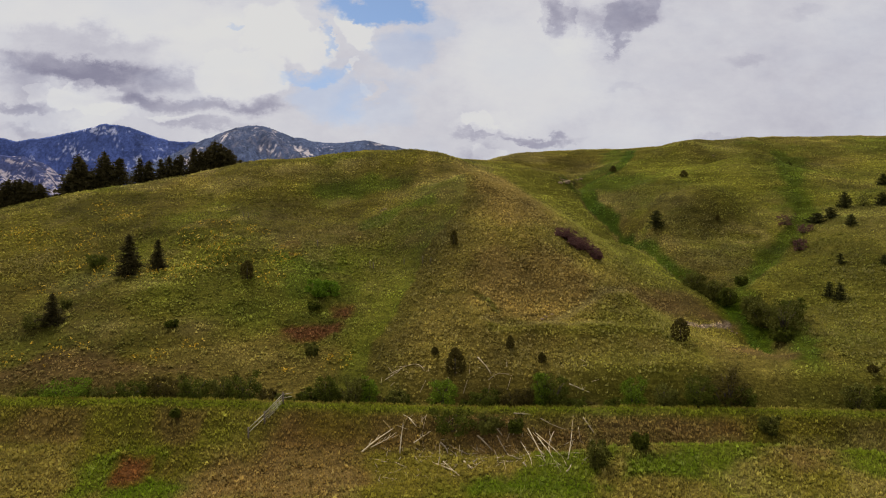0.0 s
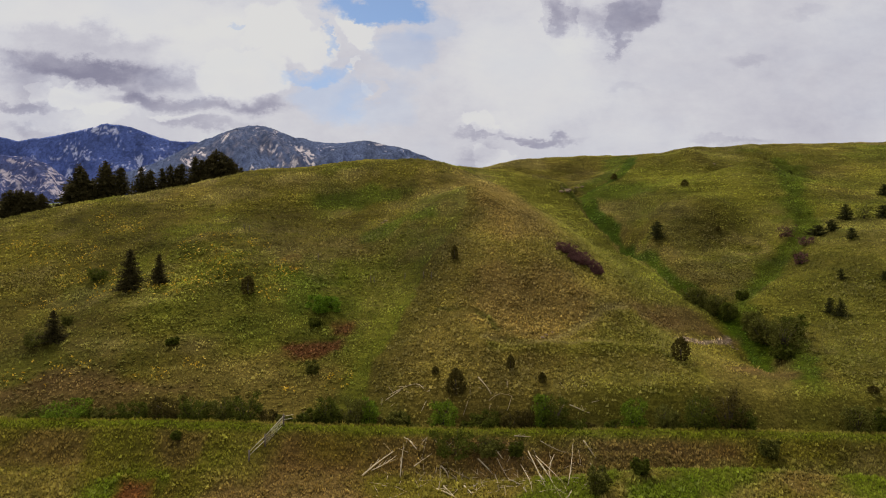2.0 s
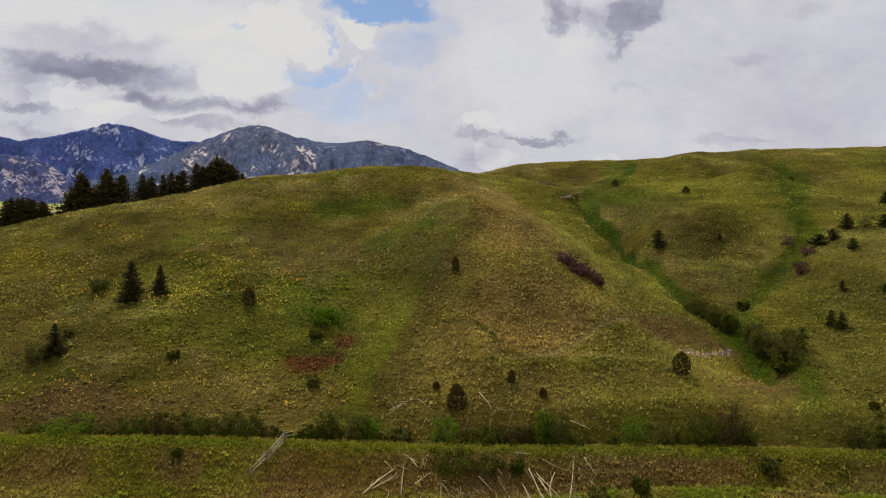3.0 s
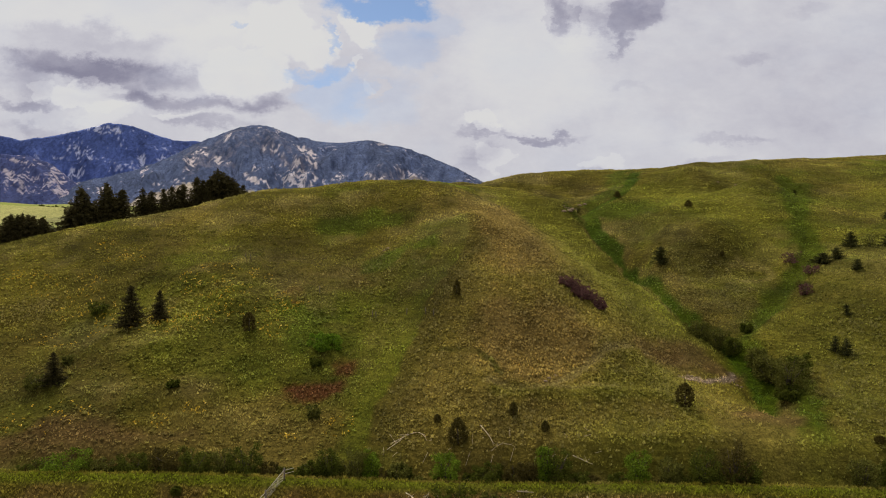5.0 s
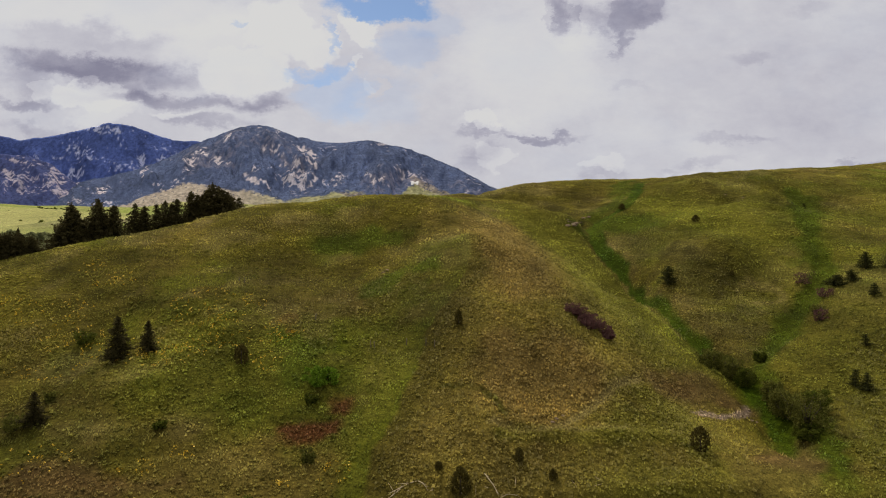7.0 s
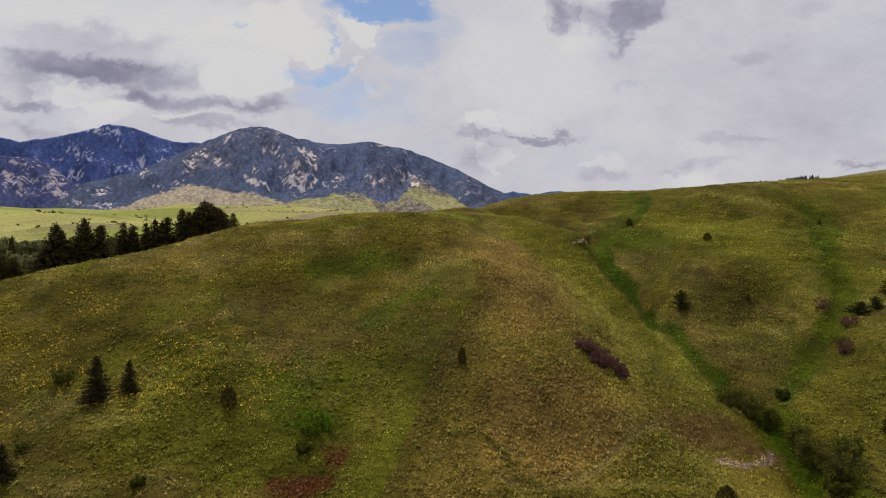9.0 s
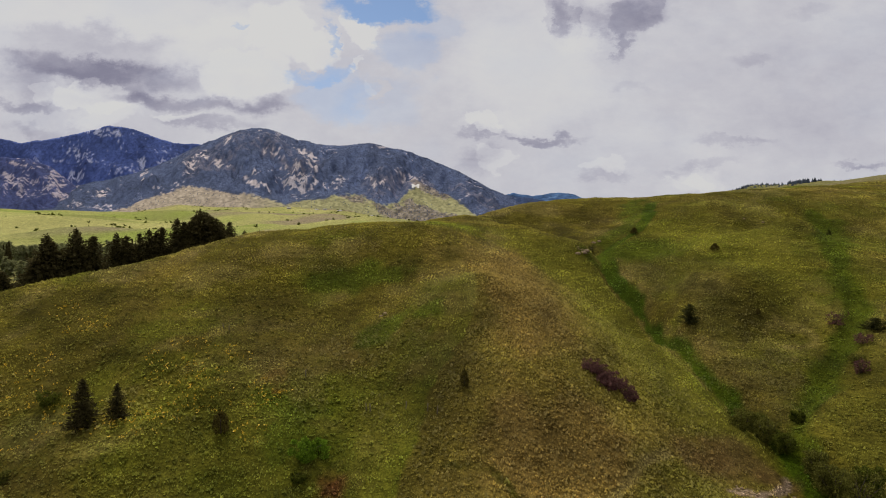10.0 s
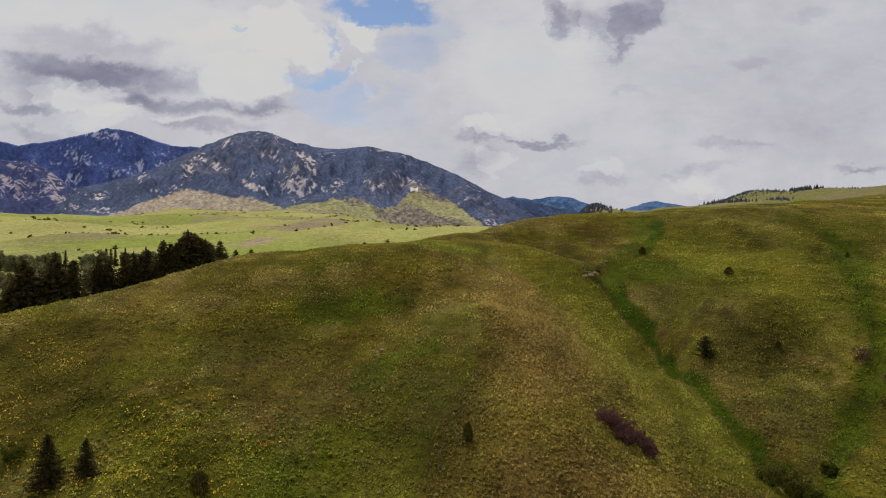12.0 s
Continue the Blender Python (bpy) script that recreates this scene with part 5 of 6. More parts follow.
def tufts(name, count, area, tall, wide, blades, keep, tint, label):
    x, y = scatter(count, *area, keep)
    n = len(x)
    size = np.clip(rng.lognormal(0, 0.35, n), 0.5, 2.0)
    v, f = thin_blades(x, y, tall * size, wide * size, rng, blades)
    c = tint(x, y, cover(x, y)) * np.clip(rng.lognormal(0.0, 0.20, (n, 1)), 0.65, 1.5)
    ob = new(name, mesh_from(name, v, f, BLADES, np.repeat(c, blades * 3, axis=0)))
    return tagged(ob, label, "grass", kind="stuff")


def mounds(name, count, area, wide, tall, leaves, keep, tint, label, category):
    """Low rounded plants of a few broad leaves each, every plant of its own shade."""
    x, y = scatter(count, *area, keep)
    n = len(x)
    size = np.clip(rng.lognormal(0, 0.4, (n, 1)), 0.45, 2.2)
    a = rng.uniform(0, 2 * np.pi, (n, 1)) + np.arange(leaves) * 2.4 + rng.normal(0, 0.3, (n, leaves))
    up = rng.uniform(0.15, 1.0, (n, leaves))
    z = height(x, y)
    out, side = np.stack([np.cos(a), np.sin(a)], -1), np.stack([-np.sin(a), np.cos(a)], -1)
    root = np.stack([x, y], -1)[:, None]
    inner, outer = (wide * 0.12 * size)[..., None], (wide * 0.5 * size * np.sqrt(1.05 - up * up * 0.9))[..., None]
    half = (wide * 0.26 * size * rng.uniform(0.6, 1.3, (n, leaves)))[..., None]
    low, high = (z[:, None] + tall * size * up * 0.45 - 0.02)[..., None], (z[:, None] + tall * size * up)[..., None]
    v = np.stack([np.concatenate([root + out * inner - side * half, low], -1), np.concatenate([root + out * inner + side * half, low], -1), np.concatenate([root + out * outer, high], -1)], 2).reshape(-1, 3)
    c = tint(x, y, cover(x, y)) * np.clip(rng.lognormal(0, 0.27, (n, 1)), 0.55, 1.8)
    ob = new(name, mesh_from(name, v, np.arange(len(v)).reshape(-1, 3), BLADES, np.repeat(c, leaves * 3, axis=0)))
    return tagged(ob, label, category, kind="stuff")


def forbs(x, y):
    edge = np.interp(y, [p[1] for p in SPUR_EDGE], [p[0] for p in SPUR_EDGE])
    return (1 - smooth(x - edge, -5, 0)) * np.clip(0.5 + 0.8 * fractal(x, y, 14, 461, 3), 0.05, 1)


def shrubby(x, y):
    edge = np.interp(y, [p[1] for p in SPUR_EDGE], [p[0] for p in SPUR_EDGE])
    bed = np.interp(y, [p[1] for p in GULLY_BED], [p[0] for p in GULLY_BED])
    on = smooth(x - edge, 0, 2) * smooth(bed - x, 12, 24) * smooth(y, 98, 103) * (1 - smooth(y, 165, 190))
    over = 0.6 * area_mask(x, y, DUSKY, 103, 5, 3) * smooth(x, 60, 66)
    return np.clip(np.maximum(on, over), 0, 1) * np.clip(0.65 + 0.6 * fractal(x, y, 6, 471, 2), 0.1, 1)


def tussocky(x, y):
    bed = np.interp(y, [p[1] for p in GULLY_BED], [p[0] for p in GULLY_BED])
    return smooth(x - bed, 3, 8) * np.clip(0.4 + 0.9 * fractal(x, height(x, y) * 2.0, 8, 481, 3), 0.03, 1)


def clumpy(x, y):
    z = height(x, y)
    return np.clip(0.55 + 0.7 * fractal(x * 0.5, z * 2.2, 3.0, 401, 3) + 0.35 * fractal(x, y, 17, 411, 2), 0.08, 1)


def sagey(x, y):
    edge = np.interp(y, [p[1] for p in SPUR_EDGE], [p[0] for p in SPUR_EDGE])
    bed = np.interp(y, [p[1] for p in GULLY_BED], [p[0] for p in GULLY_BED])
    on = smooth(x - edge, 0, 3) * smooth(bed - x, 6, 18) * smooth(y, 97, 102) * (1 - smooth(y, 190, 230))
    return np.clip(np.maximum(on, patch_mask(x, y, SAGE, 101)), 0, 1) * np.clip(0.6 + 0.6 * fractal(x, y, 2.2, 421, 2), 0.1, 1)


def tufty(x, y):
    return (1 - smooth(y, 89.5, 91)) * np.clip(0.22 + 0.8 * fractal(x, y, 9, 431, 3), 0, 0.8) + smooth(y, 104, 112) * (1 - 0.6 * smooth(y, 150, 220)) * np.clip(0.05 + 0.45 * fractal(x, y, 15, 441, 3), 0.02, 0.4)


tufts("hill_grass", 540000, (-125, 230, 97, 350), 0.24, 0.22, 3, clumpy, lambda x, y, c: (c * 1.76 + 0.020) * (1 + 0.42 * fractal(x * 0.4, height(x, y) * 2.4, 3.0, 451, 3))[:, None], "short olive-green bunch grass all over the hillside")
tufts("meadow_grass", 60000, (-80, 80, 66, 97), 0.25, 0.15, 4, lambda x, y: 0.95 + 0 * x, lambda x, y, c: c * 1.75, "rough green and brown meadow grass by the ditch road")
tufts("bunch_grass", 110000, (-110, 150, 66, 290), 0.40, 0.13, 6, tufty, lambda x, y, c: 1.55 * c + (0.26 - 0.16 * smooth(y, 100, 150))[:, None] * np.array((0.31, 0.28, 0.13)), "pale straw-coloured bunch grass in tussocks")
tufts("sagebrush", 150000, (-110, 150, 97, 260), 0.26, 0.30, 5, sagey, lambda x, y, c: 1.25 * c + np.array((0.125, 0.105, 0.055)), "low grey-brown sagebrush on the dry slopes")
mounds("broad_leaved_herbs", 30000, (-125, 0, 98, 215), 0.52, 0.28, 7, forbs, lambda x, y, c: 1.35 * c + np.array((0.03, 0.036, 0.016)), "pale green leafy herbs dotted over the slope", "herbs")
mounds("sage_mounds", 70000, (-14, 100, 98, 200), 0.44, 0.26, 6, shrubby, lambda x, y, c: 1.35 * c + np.array((0.04, 0.030, 0.016)), "grey-tan sagebrush mounds on the dry spur", "shrubs")
mounds("tussocks", 45000, (55, 190, 100, 310), 0.6, 0.26, 6, tussocky, lambda x, y, c: 1.42 * c + np.array((0.026, 0.026, 0.016)), "pale yellow-green grass tussocks on the far slope", "grass")
mounds("meadow_tussocks", 9000, (-75, 75, 66, 91), 0.45, 0.4, 8, lambda x, y: np.clip(0.35 + 0.9 * fractal(x, y, 8, 491, 3), 0, 1), lambda x, y, c: 1.55 * c + np.array((0.04, 0.042, 0.012)), "rank grass tussocks in the meadow", "grass")

spots = []
for px, py, rx, ry in FLOWERS:
    n = int(10 + 2.2 * rx * ry)
    a, r = rng.uniform(0, 2 * np.pi, n), 1.5 * np.sqrt(rng.uniform(0, 1, n))
    spots.append(np.stack([px + np.cos(a) * r * rx, py + np.sin(a) * r * ry], 1))
spots = np.concatenate(spots)
n = 3
heads = np.repeat(spots, n, axis=0) + rng.normal(0, 0.2, (len(spots) * n, 2))
heads = np.c_[heads, height(heads[:, 0], heads[:, 1]) + rng.uniform(0.28, 0.5, len(heads))]
wildflowers = new("wildflowers", mesh_from("wildflowers", *leaves_at(heads, np.tile((0, -0.35, 0.5), (len(heads), 1)), np.full(len(heads), 0.27), rng, 1.1), PETALS))
tagged(wildflowers, "clumps of yellow balsamroot flowers scattered over the slope", "flowers", kind="stuff")


# ---- bleached dead branches piled on the ditch bank ----
PILE_WEST = [(-10.9, 86.0, -6.9, 89.5), (-9.8, 87.0, -6.5, 89.0), (-5.8, 86.0, -5.6, 90.0), (-5.6, 91.0, -3.7, 90.0), (-4.7, 90.5, -3.7, 89.5), (-3.3, 89.5, -2.3, 91.0), (-4.0, 87.5, -2.0, 89.0)]
PILE_MIDDLE = [(-0.6, 83.0, -0.5, 88.0), (-0.3, 88.0, 0.7, 85.5), (-0.0, 83.5, 2.1, 79.5), (-0.9, 83.0, 1.7, 80.5), (2.4, 87.0, 4.6, 85.0), (2.7, 83.0, 3.7, 81.0), (1.7, 86.5, 1.8, 82.5),
               (3.8, 82.5, 4.8, 85.0), (5.0, 86.0, 5.3, 82.0), (6.1, 90.5, 8.2, 89.0), (7.5, 89.0, 8.7, 86.5), (8.7, 86.5, 9.9, 82.0), (7.0, 87.0, 7.0, 81.5), (4.8, 89.0, 6.7, 87.0)]
PILE_EAST = [(10.7, 88.5, 11.2, 80.5), (11.9, 90.0, 13.0, 80.5), (12.9, 89.5, 15.4, 81.5), (13.1, 89.0, 13.9, 83.5), (15.5, 89.5, 14.6, 79.0), (15.2, 79.0, 16.1, 80.5), (15.9, 81.5, 18.3, 90.5),
             (19.9, 91.0, 21.2, 89.0), (20.3, 88.5, 17.4, 80.5), (10.1, 91.5, 12.5, 91.5), (13.7, 91.0, 17.6, 89.5), (10.2, 81.5, 10.5, 80.5)]
PILE_HILL = [(-8.7, 102.0, -5.7, 103.0), (-5.7, 103.0, -2.9, 101.5), (-8.3, 101.5, -6.7, 103.0), (5.6, 103.5, 7.5, 100.5), (7.1, 100.0, 10.8, 100.5), (19.6, 99.5, 22.6, 99.0), (-9.2, 101.0, -6.8, 102.5)]


def dead_branch(ax, ay, bx, by, seed, thick):
    """One bleached branch lying on the ground, a little bent, with broken side twigs."""
    r = np.random.default_rng(seed)
    t = np.linspace(0, 1, 6)
    length = math.hypot(bx - ax, by - ay)
    bend = r.normal(0, 0.07) * length
    x = ax + (bx - ax) * t - (by - ay) / length * bend * np.sin(np.pi * t)
    y = ay + (by - ay) * t + (bx - ax) / length * bend * np.sin(np.pi * t)
    z = np.maximum(height(x, y), np.interp(t, (0, 1), height(np.array((ax, bx)), np.array((ay, by))))) + thick * 0.9 + 0.05
    base = np.array((ax, ay, float(height(ax, ay))))
    line = np.stack([x, y, z], 1) - base
    pieces = [tube(line, thick * np.array((1.15, 1.0, 0.92, 0.8, 0.62, 0.35)), 6)]
    for k in range(r.integers(2, 5)):
        i = r.integers(1, 5)
        way = (line[i + 1] - line[i - 1]) * r.uniform(0.3, 0.6) + r.normal(0, 0.22, 3) * (1, 1, 0.5) + (0, 0, 0.25)
        pieces.append(tube([line[i], line[i] + way * 0.5, line[i] + way + (0, 0, 0.08)], [thick * 0.5, thick * 0.4, thick * 0.15], 5))
    ob = new("dead_branch", mesh_from("dead_branch", *joined(pieces), DEAD_WOOD, shade=True))
    ob.location = base
    return tagged(ob, "bleached dead branch lying on the grassy bank", "branch", "dead branches")


for i, row in enumerate(PILE_WEST + PILE_MIDDLE + PILE_EAST + PILE_HILL):
    dead_branch(*row, 500 + i, (0.10, 0.06, 0.085, 0.05)[i % 4] * (0.8 if i >= 33 else 1.0))
sticks = []
for i in range(190):
    x, y = (rng.uniform(-9, 20), rng.uniform(80, 90.5)) if i % 7 else (rng.uniform(-10, 24), rng.uniform(99, 103.5))
    a, l = rng.uniform(0, np.pi), rng.uniform(0.5, 1.9)
    dx, dy = np.cos(a) * l / 2, np.sin(a) * l / 2
    ends = [(x - dx, y - dy), (x + dx, y + dy)]
    sticks.append(tube([(px, py, float(height(px, py)) + 0.1) for px, py in ends], [0.035, 0.02], 4))
tagged(new("broken_sticks", mesh_from("broken_sticks", *joined(sticks), DEAD_WOOD)), "small bleached sticks strewn over the bank", "sticks", kind="stuff")


# ---- gate and posts ----
def box(size, at=(0, 0, 0), turn=0.0, tilt=0.0, bevel=0.02):
    bm = bmesh.new()
    bmesh.ops.create_cube(bm, size=1, matrix=Matrix.Translation(at) @ Matrix.Rotation(turn, 4, "Z") @ Matrix.Rotation(tilt, 4, "Y") @ Matrix.Diagonal((*size, 1)))
    if bevel:
        bmesh.ops.bevel(bm, geom=bm.edges[:], offset=bevel, segments=1, affect="EDGES")
    return bm


def part(name, bm, material, parent, label=""):
    me = bpy.data.meshes.new(name)
    bm.to_mesh(me)
    bm.free()
    me.materials.append(material)
    ob = new(name, me)
    ob.parent = parent
    return tagged(ob, label)


def round_part(name, points, radii, material, parent, sides=8, label=""):
    ob = new(name, mesh_from(name, *tube(points, radii, sides), material, shade=True))
    ob.parent = parent
    return tagged(ob, label)


def gate_thing():
    a, b = np.array((-24.9, 89.4)), np.array((-23.1, 92.5))
    za, zb = float(height(*a)), float(height(*b))
    root = new("field_gate")
    root.location = (*a, za)
    span = np.array((*(b - a), zb - za))
    for p in (np.zeros(3), span):
        round_part("post", [p - (0, 0, 0.4), p + (0, 0, 1.65)], [0.13, 0.12], POST_WOOD, root, 10, "dark weathered gate post")
    leaf = round_part("gate_frame", [span * 0.04 + (0, 0, 0.12), span * 0.04 + (0, 0, 1.4), span * 0.96 + (0, 0, 1.4), span * 0.96 + (0, 0, 0.12)], [0.04] * 4, GATE_METAL, root)
    for k in range(6):
        up = 0.18 + 0.23 * k
        round_part("rail", [span * 0.04 + (0, 0, up), span * 0.96 + (0, 0, up)], [0.024, 0.024], GATE_METAL, leaf)
    for f in (0.35, 0.65):
        round_part("upright", [span * f + (0, 0, 0.14), span * f + (0, 0, 1.38)], [0.03, 0.03], GATE_METAL, leaf)
    wing = np.array((-26.6, 87.6))
    w = np.array((*(wing - a), float(height(*wing)) - za))
    round_part("post", [w - (0, 0, 0.4), w + (0, 0, 1.5)], [0.12, 0.11], POST_WOOD, root, 10, "dark weathered gate post")
    for up in (1.3, 0.75):
        round_part("brace_rail", [w + (0, 0, up), (0, 0, up + 0.05)], [0.06, 0.06], GATE_METAL, root)
    back = np.array((-22.0, 93.6))
    w = np.array((*(back - a), float(height(*back)) - za))
    for up in (1.3, 0.8):
        round_part("brace_rail", [span + (0, 0, up), w + (0, 0, up)], [0.05, 0.05], GATE_METAL, root)
    return tagged(root, "pale metal field gate between dark posts, closed", "gate")


gate_thing()
for i, (x, y) in enumerate(((-15.9, 140.0), (-15.1, 139.6), (-4.3, 135.0), (-28.8, 147.0), (-8.4, 138.0), (-2.6, 133.2), (-50.5, 163.0), (-49.4, 162.8))):
    tip = rng.normal(0, 0.09, 2)
    post = new("fence_post", mesh_from("fence_post", *tube([(0, 0, -0.4), (tip[0], tip[1], 0.7), (tip[0] * 2, tip[1] * 2, 1.45)], [0.085, 0.08, 0.07], 8), POST_WOOD, shade=True))
    post.location = (x, y, float(height(x, y)))
    tagged(post, "leaning weathered fence post on the hillside", "post", "old fence posts")


# ---- rocks ----
def rock(x, y, size, seed):
    bm = bmesh.new()
    bmesh.ops.create_icosphere(bm, subdivisions=2, radius=size)
    for v in bm.verts:
        k = 1 + 0.3 * noise.noise(v.co * (1.3 / size) + Vector((seed * 3.1, 0, 0)))
        v.co = Vector((v.co.x * 1.4, v.co.y, v.co.z * 0.8)) * k
    me = bpy.data.meshes.new("rock")
    bm.to_mesh(me)
    bm.free()
    me.materials.append(ROCK)
    ob = new("rock", me)
    ob.location = (x, y, float(height(x, y)) + size * 0.05)
    return tagged(ob, "pale weathered rock bedded in the slope", "rock", "rocks")


ROCKS = [(46.8, 128.2, 0.24), (48.8, 130.0, 0.33), (50.1, 129.6, 0.36), (51.6, 129.2, 0.27), (54.0, 129.4, 0.24), (57.4, 132.0, 0.30), (60.6, 135.9, 0.27), (59.1, 133.4, 0.36), (18.4, 114.7, 0.27),
         (19.6, 115.3, 0.24), (17.6, 113.9, 0.27), (-15.5, 172, 0.5), (-16.4, 171.6, 0.4), (43.6, 238.1, 0.7), (45.7, 239.4, 0.8), (47.1, 241.5, 0.7), (51.8, 257.5, 0.8), (54.8, 264.3, 0.7), (57.1, 265.3, 0.6),
         (114.4, 255.1, 0.42), (116.9, 252.4, 0.48), (123.6, 259.3, 0.42), (108.4, 257.1, 0.36)]
for i, row in enumerate(ROCKS):
    rock(*row, 600 + i)
for i in range(22):
    near_x, near_y = ((49.6, 129.8), (58.6, 133.0), (46.0, 239.6))[i % 3]
    rock(near_x + rng.normal(0, 1.3), near_y + rng.normal(0, 0.8), rng.uniform(0.12, 0.28), 640 + i)


# ---- woods and houses in the valley ----
def cones(x, y, z, h, w, rng):
    """Small pointed trees, six-sided, a little uneven."""
    n, k = len(x), 6
    a = np.arange(k) * 2 * np.pi / k + rng.uniform(0, 1, (n, 1))
    r = w[:, None] / 2 * rng.uniform(0.65, 1.25, (n, k))
    ring = np.stack([x[:, None] + np.cos(a) * r, y[:, None] + np.sin(a) * r, z[:, None] + h[:, None] * rng.uniform(0.0, 0.2, (n, k))], -1)
    tip = np.stack([x, y, z + h], -1)[:, None]
    v = np.concatenate([ring, tip], 1).reshape(-1, 3)
    i = np.arange(n)[:, None, None] * (k + 1)
    f = np.stack([np.arange(k), (np.arange(k) + 1) % k, np.full(k, k)], -1)[None] + i
    return v, f.reshape(-1, 3)


def clumps(x, y, z, h, w, rng, leaves=14):
    """Small rounded bushes of a few leaf clumps each."""
    n = len(x)
    d = rng.normal(0, 1, (n, leaves, 3))
    d /= np.linalg.norm(d, axis=2, keepdims=True)
    d[..., 2] = np.abs(d[..., 2])
    at = np.stack([x, y, z], -1)[:, None] + d * np.stack([w / 2, w / 2, h], -1)[:, None] * rng.uniform(0.5, 0.9, (n, leaves, 1))
    return leaves_at(at.reshape(-1, 3), d.reshape(-1, 3), np.repeat(0.42 * w, leaves), rng, 1.2)


woods, tints = [], []
for (x, y, z, bare, r, forest), count in zip(slopes, (12000, 44000, 9000, 0, 2500)):
    if count:
        i = rng.integers(0, x.size, count)
        i = i[(rng.uniform(0, 1, count) > bare.ravel()[i]) & (r.ravel()[i] <= 1.0) & (r.ravel()[i] > 0.02)]
        i = i[np.hypot(x.ravel()[i] + 195, (y.ravel()[i] - 3925) * 0.5) > 45]
        n = len(i)
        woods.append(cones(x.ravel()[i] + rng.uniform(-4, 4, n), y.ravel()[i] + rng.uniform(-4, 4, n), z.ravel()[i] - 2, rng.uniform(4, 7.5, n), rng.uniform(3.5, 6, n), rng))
        # the trees repeat their slope's haze-tinted colour
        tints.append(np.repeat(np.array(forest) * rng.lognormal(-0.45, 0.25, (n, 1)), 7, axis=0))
tagged(new("mountain_forest", mesh_from("mountain_forest", *joined(woods), HAZY_WOODS, np.concatenate(tints))), "dark, haze-tinted conifer forest covering the mountain slopes", "forest", kind="stuff")

n = 13000
x, y = rng.uniform(-2600, 900, n), rng.uniform(480, 3500, n)
hold = (fractal(x, y, 90, 701, 3) + 0.1 * rng.normal(0, 1, n) > 0.55) & (np.abs(x) < 0.72 * y + 60) & (x < 0.12 * y + 60)
x, y = x[hold], y[hold]
size = rng.uniform(1.5, 4.2, len(x)) * (1 + y / 5000)
tagged(new("valley_bushes", mesh_from("valley_bushes", *clumps(x, y, height(x, y) - 0.3, size, size * 1.5, rng), WILLOW_LEAVES)), "dark bushes scattered over the valley floor", "bushes", kind="stuff")

n = 9000
x, y = rng.uniform(150, 1300, n), rng.uniform(880, 1900, n)
hold = (x < 0.73 * y + 40) & (x > 0.12 * y + 90) & (fractal(x, y, 110, 711, 3) > 0.3)
x, y = x[hold], y[hold]
hazy_hill_pines = cones(x, y, height(x, y) - 2, rng.uniform(4, 7, len(x)), rng.uniform(3.0, 5.5, len(x)), rng)
n = 420
x, y = rng.normal(345, 26, n), rng.normal(1600, 50, n)
knoll = cones(x, y, height(x, y) - 2, rng.uniform(6, 10, n), rng.uniform(4.5, 8, n), rng)
groves = np.concatenate([rng.normal((gx0, gy0), (sx, 14), (k, 2)) for gx0, gy0, sx, k in ((442, 1077, 9, 60), (452, 1027, 8, 35), (494, 982, 6, 35), (560, 1050, 12, 70), (600, 1070, 9, 30), (640, 1060, 16, 60), (690, 1050, 25, 120), (670, 1500, 25, 60), (620, 1490, 18, 50), (535, 1500, 14, 40), (420, 1660, 30, 60))])
grove = cones(groves[:, 0], groves[:, 1], height(groves[:, 0], groves[:, 1]) - 2.5, rng.uniform(5, 9, len(groves)), rng.uniform(3, 5.5, len(groves)), rng)
tagged(new("far_pines", mesh_from("far_pines", *joined([hazy_hill_pines, knoll, grove]), HAZY_HILL_WOODS)), "dark, haze-tinted pines in patches on the far hills", "forest", kind="stuff")

for i in range(64):
    y = rng.uniform(420, 610)
    x = -0.56 * y + 2 + rng.uniform(-0.14, 0.14) * y
    if i % 5 < 2:
        conifer("creek_fir", x, y, rng.uniform(12, 17), rng.uniform(5, 7), 800 + i, "tall dark fir beside the valley creek", NEEDLES, "trees along the creek", ragged=0.3)
    else:
        stems, crown = shrub_parts(rng.uniform(11, 16), rng.uniform(9, 13), 800 + i, 700, 0.85, 0.3)
        stand("cottonwood", x, y, [("trunk", stems, BARK), ("crown", crown, COTTONWOOD_LEAVES)], "grey-green cottonwood beside the valley creek", "tree", "trees along the creek")


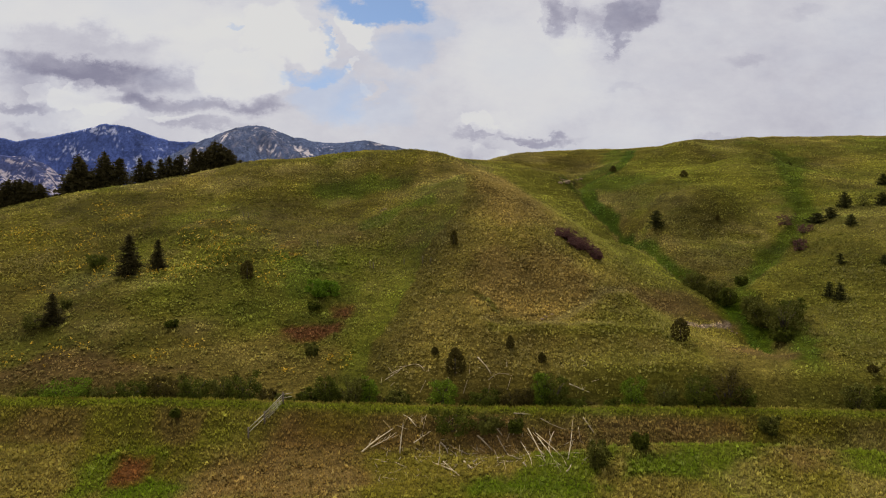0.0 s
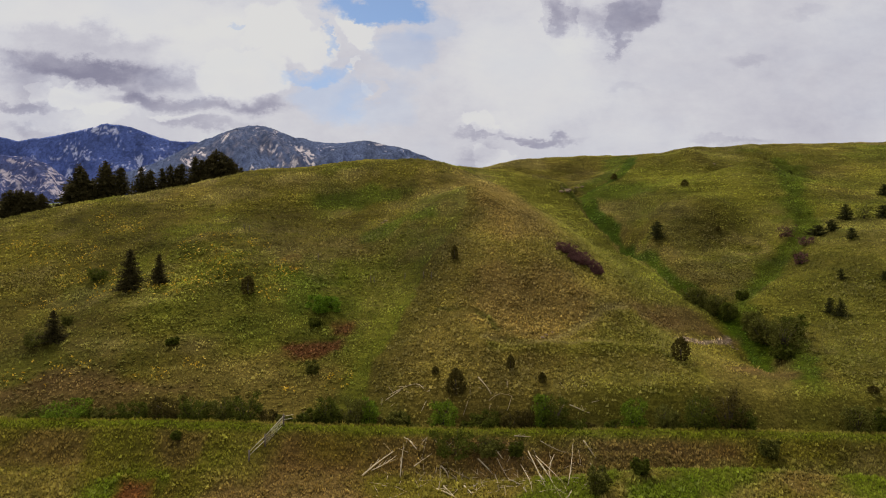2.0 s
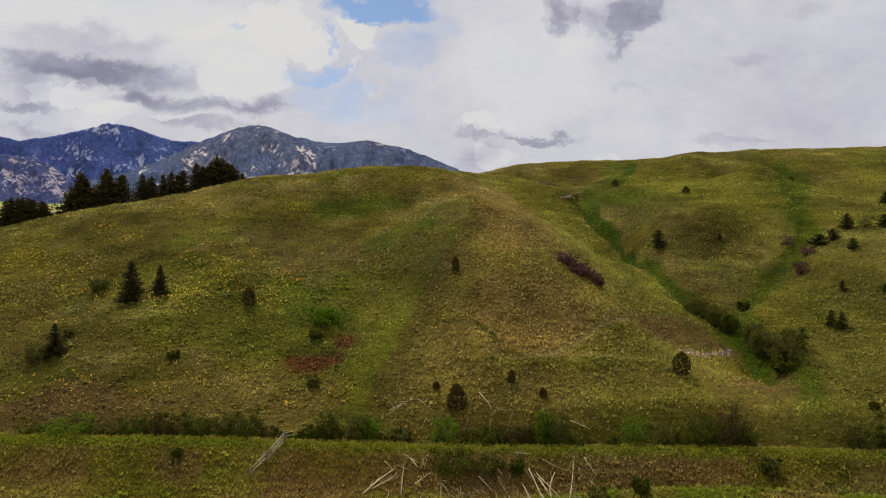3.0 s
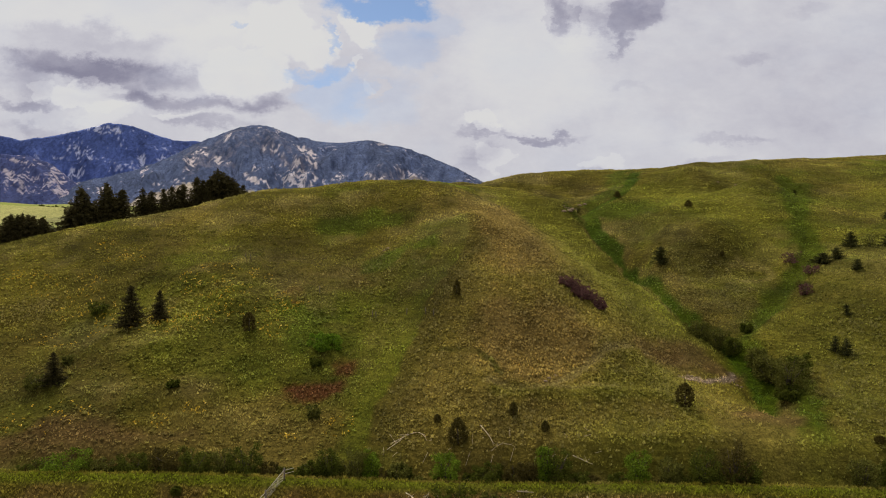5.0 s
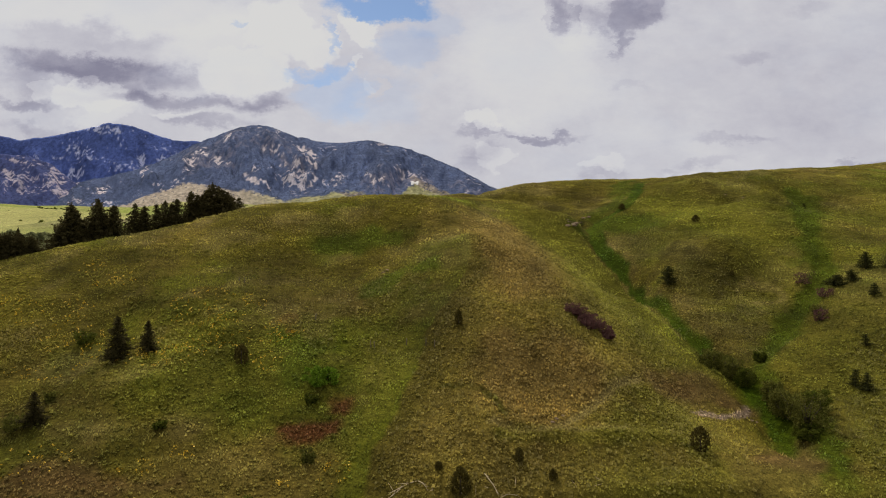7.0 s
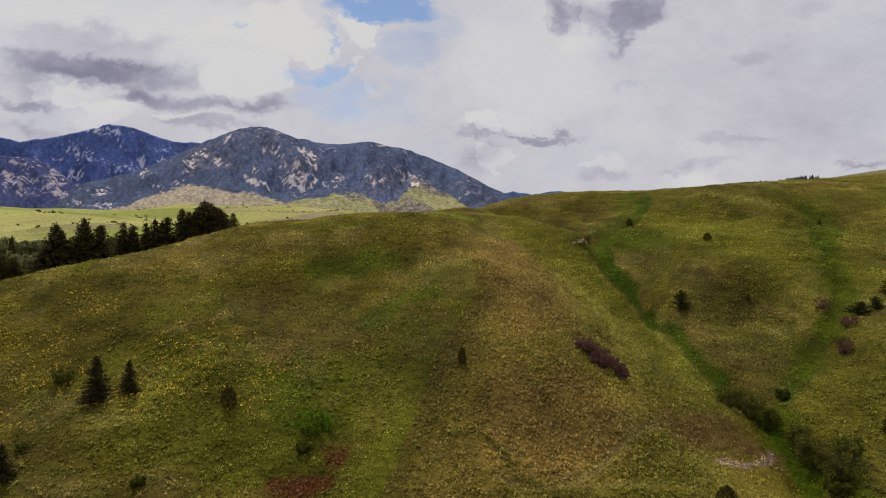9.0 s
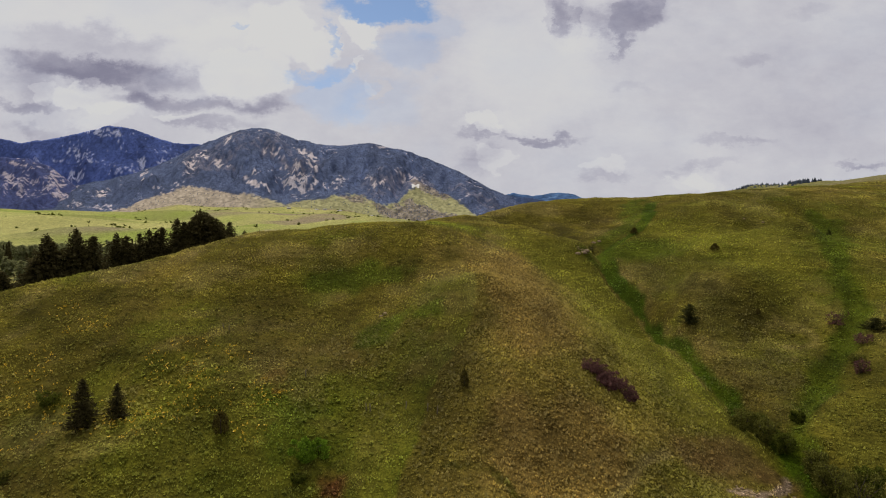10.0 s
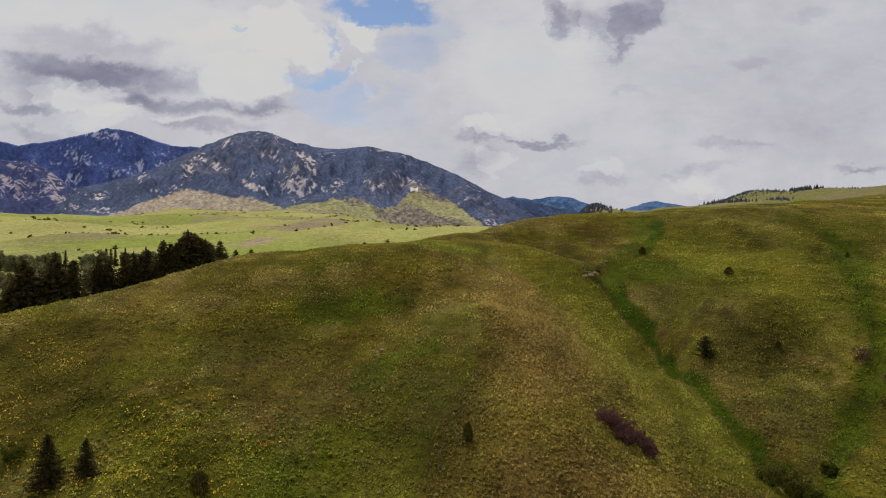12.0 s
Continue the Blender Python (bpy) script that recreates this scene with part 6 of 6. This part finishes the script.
# ---- the white letter laid out on the grassy mountainside ----
x, y, z = slopes[1][:3]
i, j = int(0.455 * 139), int((-212 - FRONT_RIDGE[0][0]) / 7)
foot = Vector((x[i, j], y[i, j], z[i, j]))
rise = (Vector((x[i + 16, j], y[i + 16, j], z[i + 16, j])) - foot).normalized()
across = Vector((1, 0, 0))
out = across.cross(rise).normalized()
rise = out.cross(across)
face = bpy.data.curves.new("hillside_letter", "FONT")
face.body, face.size, face.extrude, face.offset, face.align_x = "M", 62, 1.5, 2.2, "CENTER"
face.materials.append(WHITE_STONE)
letter = new("hillside_letter", face)
letter.matrix_world = Matrix.Translation(foot + out * 30) @ Matrix((across, rise, out)).transposed().to_4x4()
tagged(letter, "large white letter of painted stones on the grassy mountainside", "letter")


def house(x, y, l, w, h, turn):
    """A plain house with a pitched roof, a door and a few windows."""
    root = new("house")
    root.matrix_world = pose(x, y, float(height(x, y)) - 0.5, 0, 0, turn)
    part("wall", box((l, w, h + 0.5), (0, 0, (h + 0.5) / 2), bevel=0), HOUSE_WALL, root)
    bm = bmesh.new()
    v = [bm.verts.new(p) for p in ((-l / 2 - 0.5, -w / 2 - 0.5, h + 0.4), (l / 2 + 0.5, -w / 2 - 0.5, h + 0.4), (l / 2 + 0.5, w / 2 + 0.5, h + 0.4), (-l / 2 - 0.5, w / 2 + 0.5, h + 0.4),
                                   (-l / 2 - 0.5, 0, h + 0.4 + w * 0.32), (l / 2 + 0.5, 0, h + 0.4 + w * 0.32))]
    for f in ((0, 1, 5, 4), (2, 3, 4, 5), (0, 4, 3), (1, 2, 5), (3, 2, 1, 0)):
        bm.faces.new([v[k] for k in f])
    part("roof", bm, HOUSE_ROOF, root, "pale metal roof")
    part("door", box((1.1, 0.12, 2.1), (0, -w / 2 - 0.03, 1.55), bevel=0), BARK, root)
    for k in (-0.3, 0.3):
        part("window", box((1.5, 0.1, 1.2), (l * k, -w / 2 - 0.03, 2.0), bevel=0), GLASS_DARK, root)
    return tagged(root, "small house with a pale roof in the valley", "house", "houses in the valley")


for row in ((-262, 372, 14, 9, 3.5, 12), (-214, 384, 12, 8, 3.2, -20), (-560, 2950, 18, 10, 4, 20), (-500, 3000, 20, 10, 4, 5), (-610, 3010, 17, 9, 4, -15), (-440, 2900, 16, 9, 4, 30),
            (-1010, 3060, 24, 11, 4, 0), (-700, 2850, 17, 9, 4, 25), (-330, 2800, 17, 9, 4, -10)):
    house(*row)
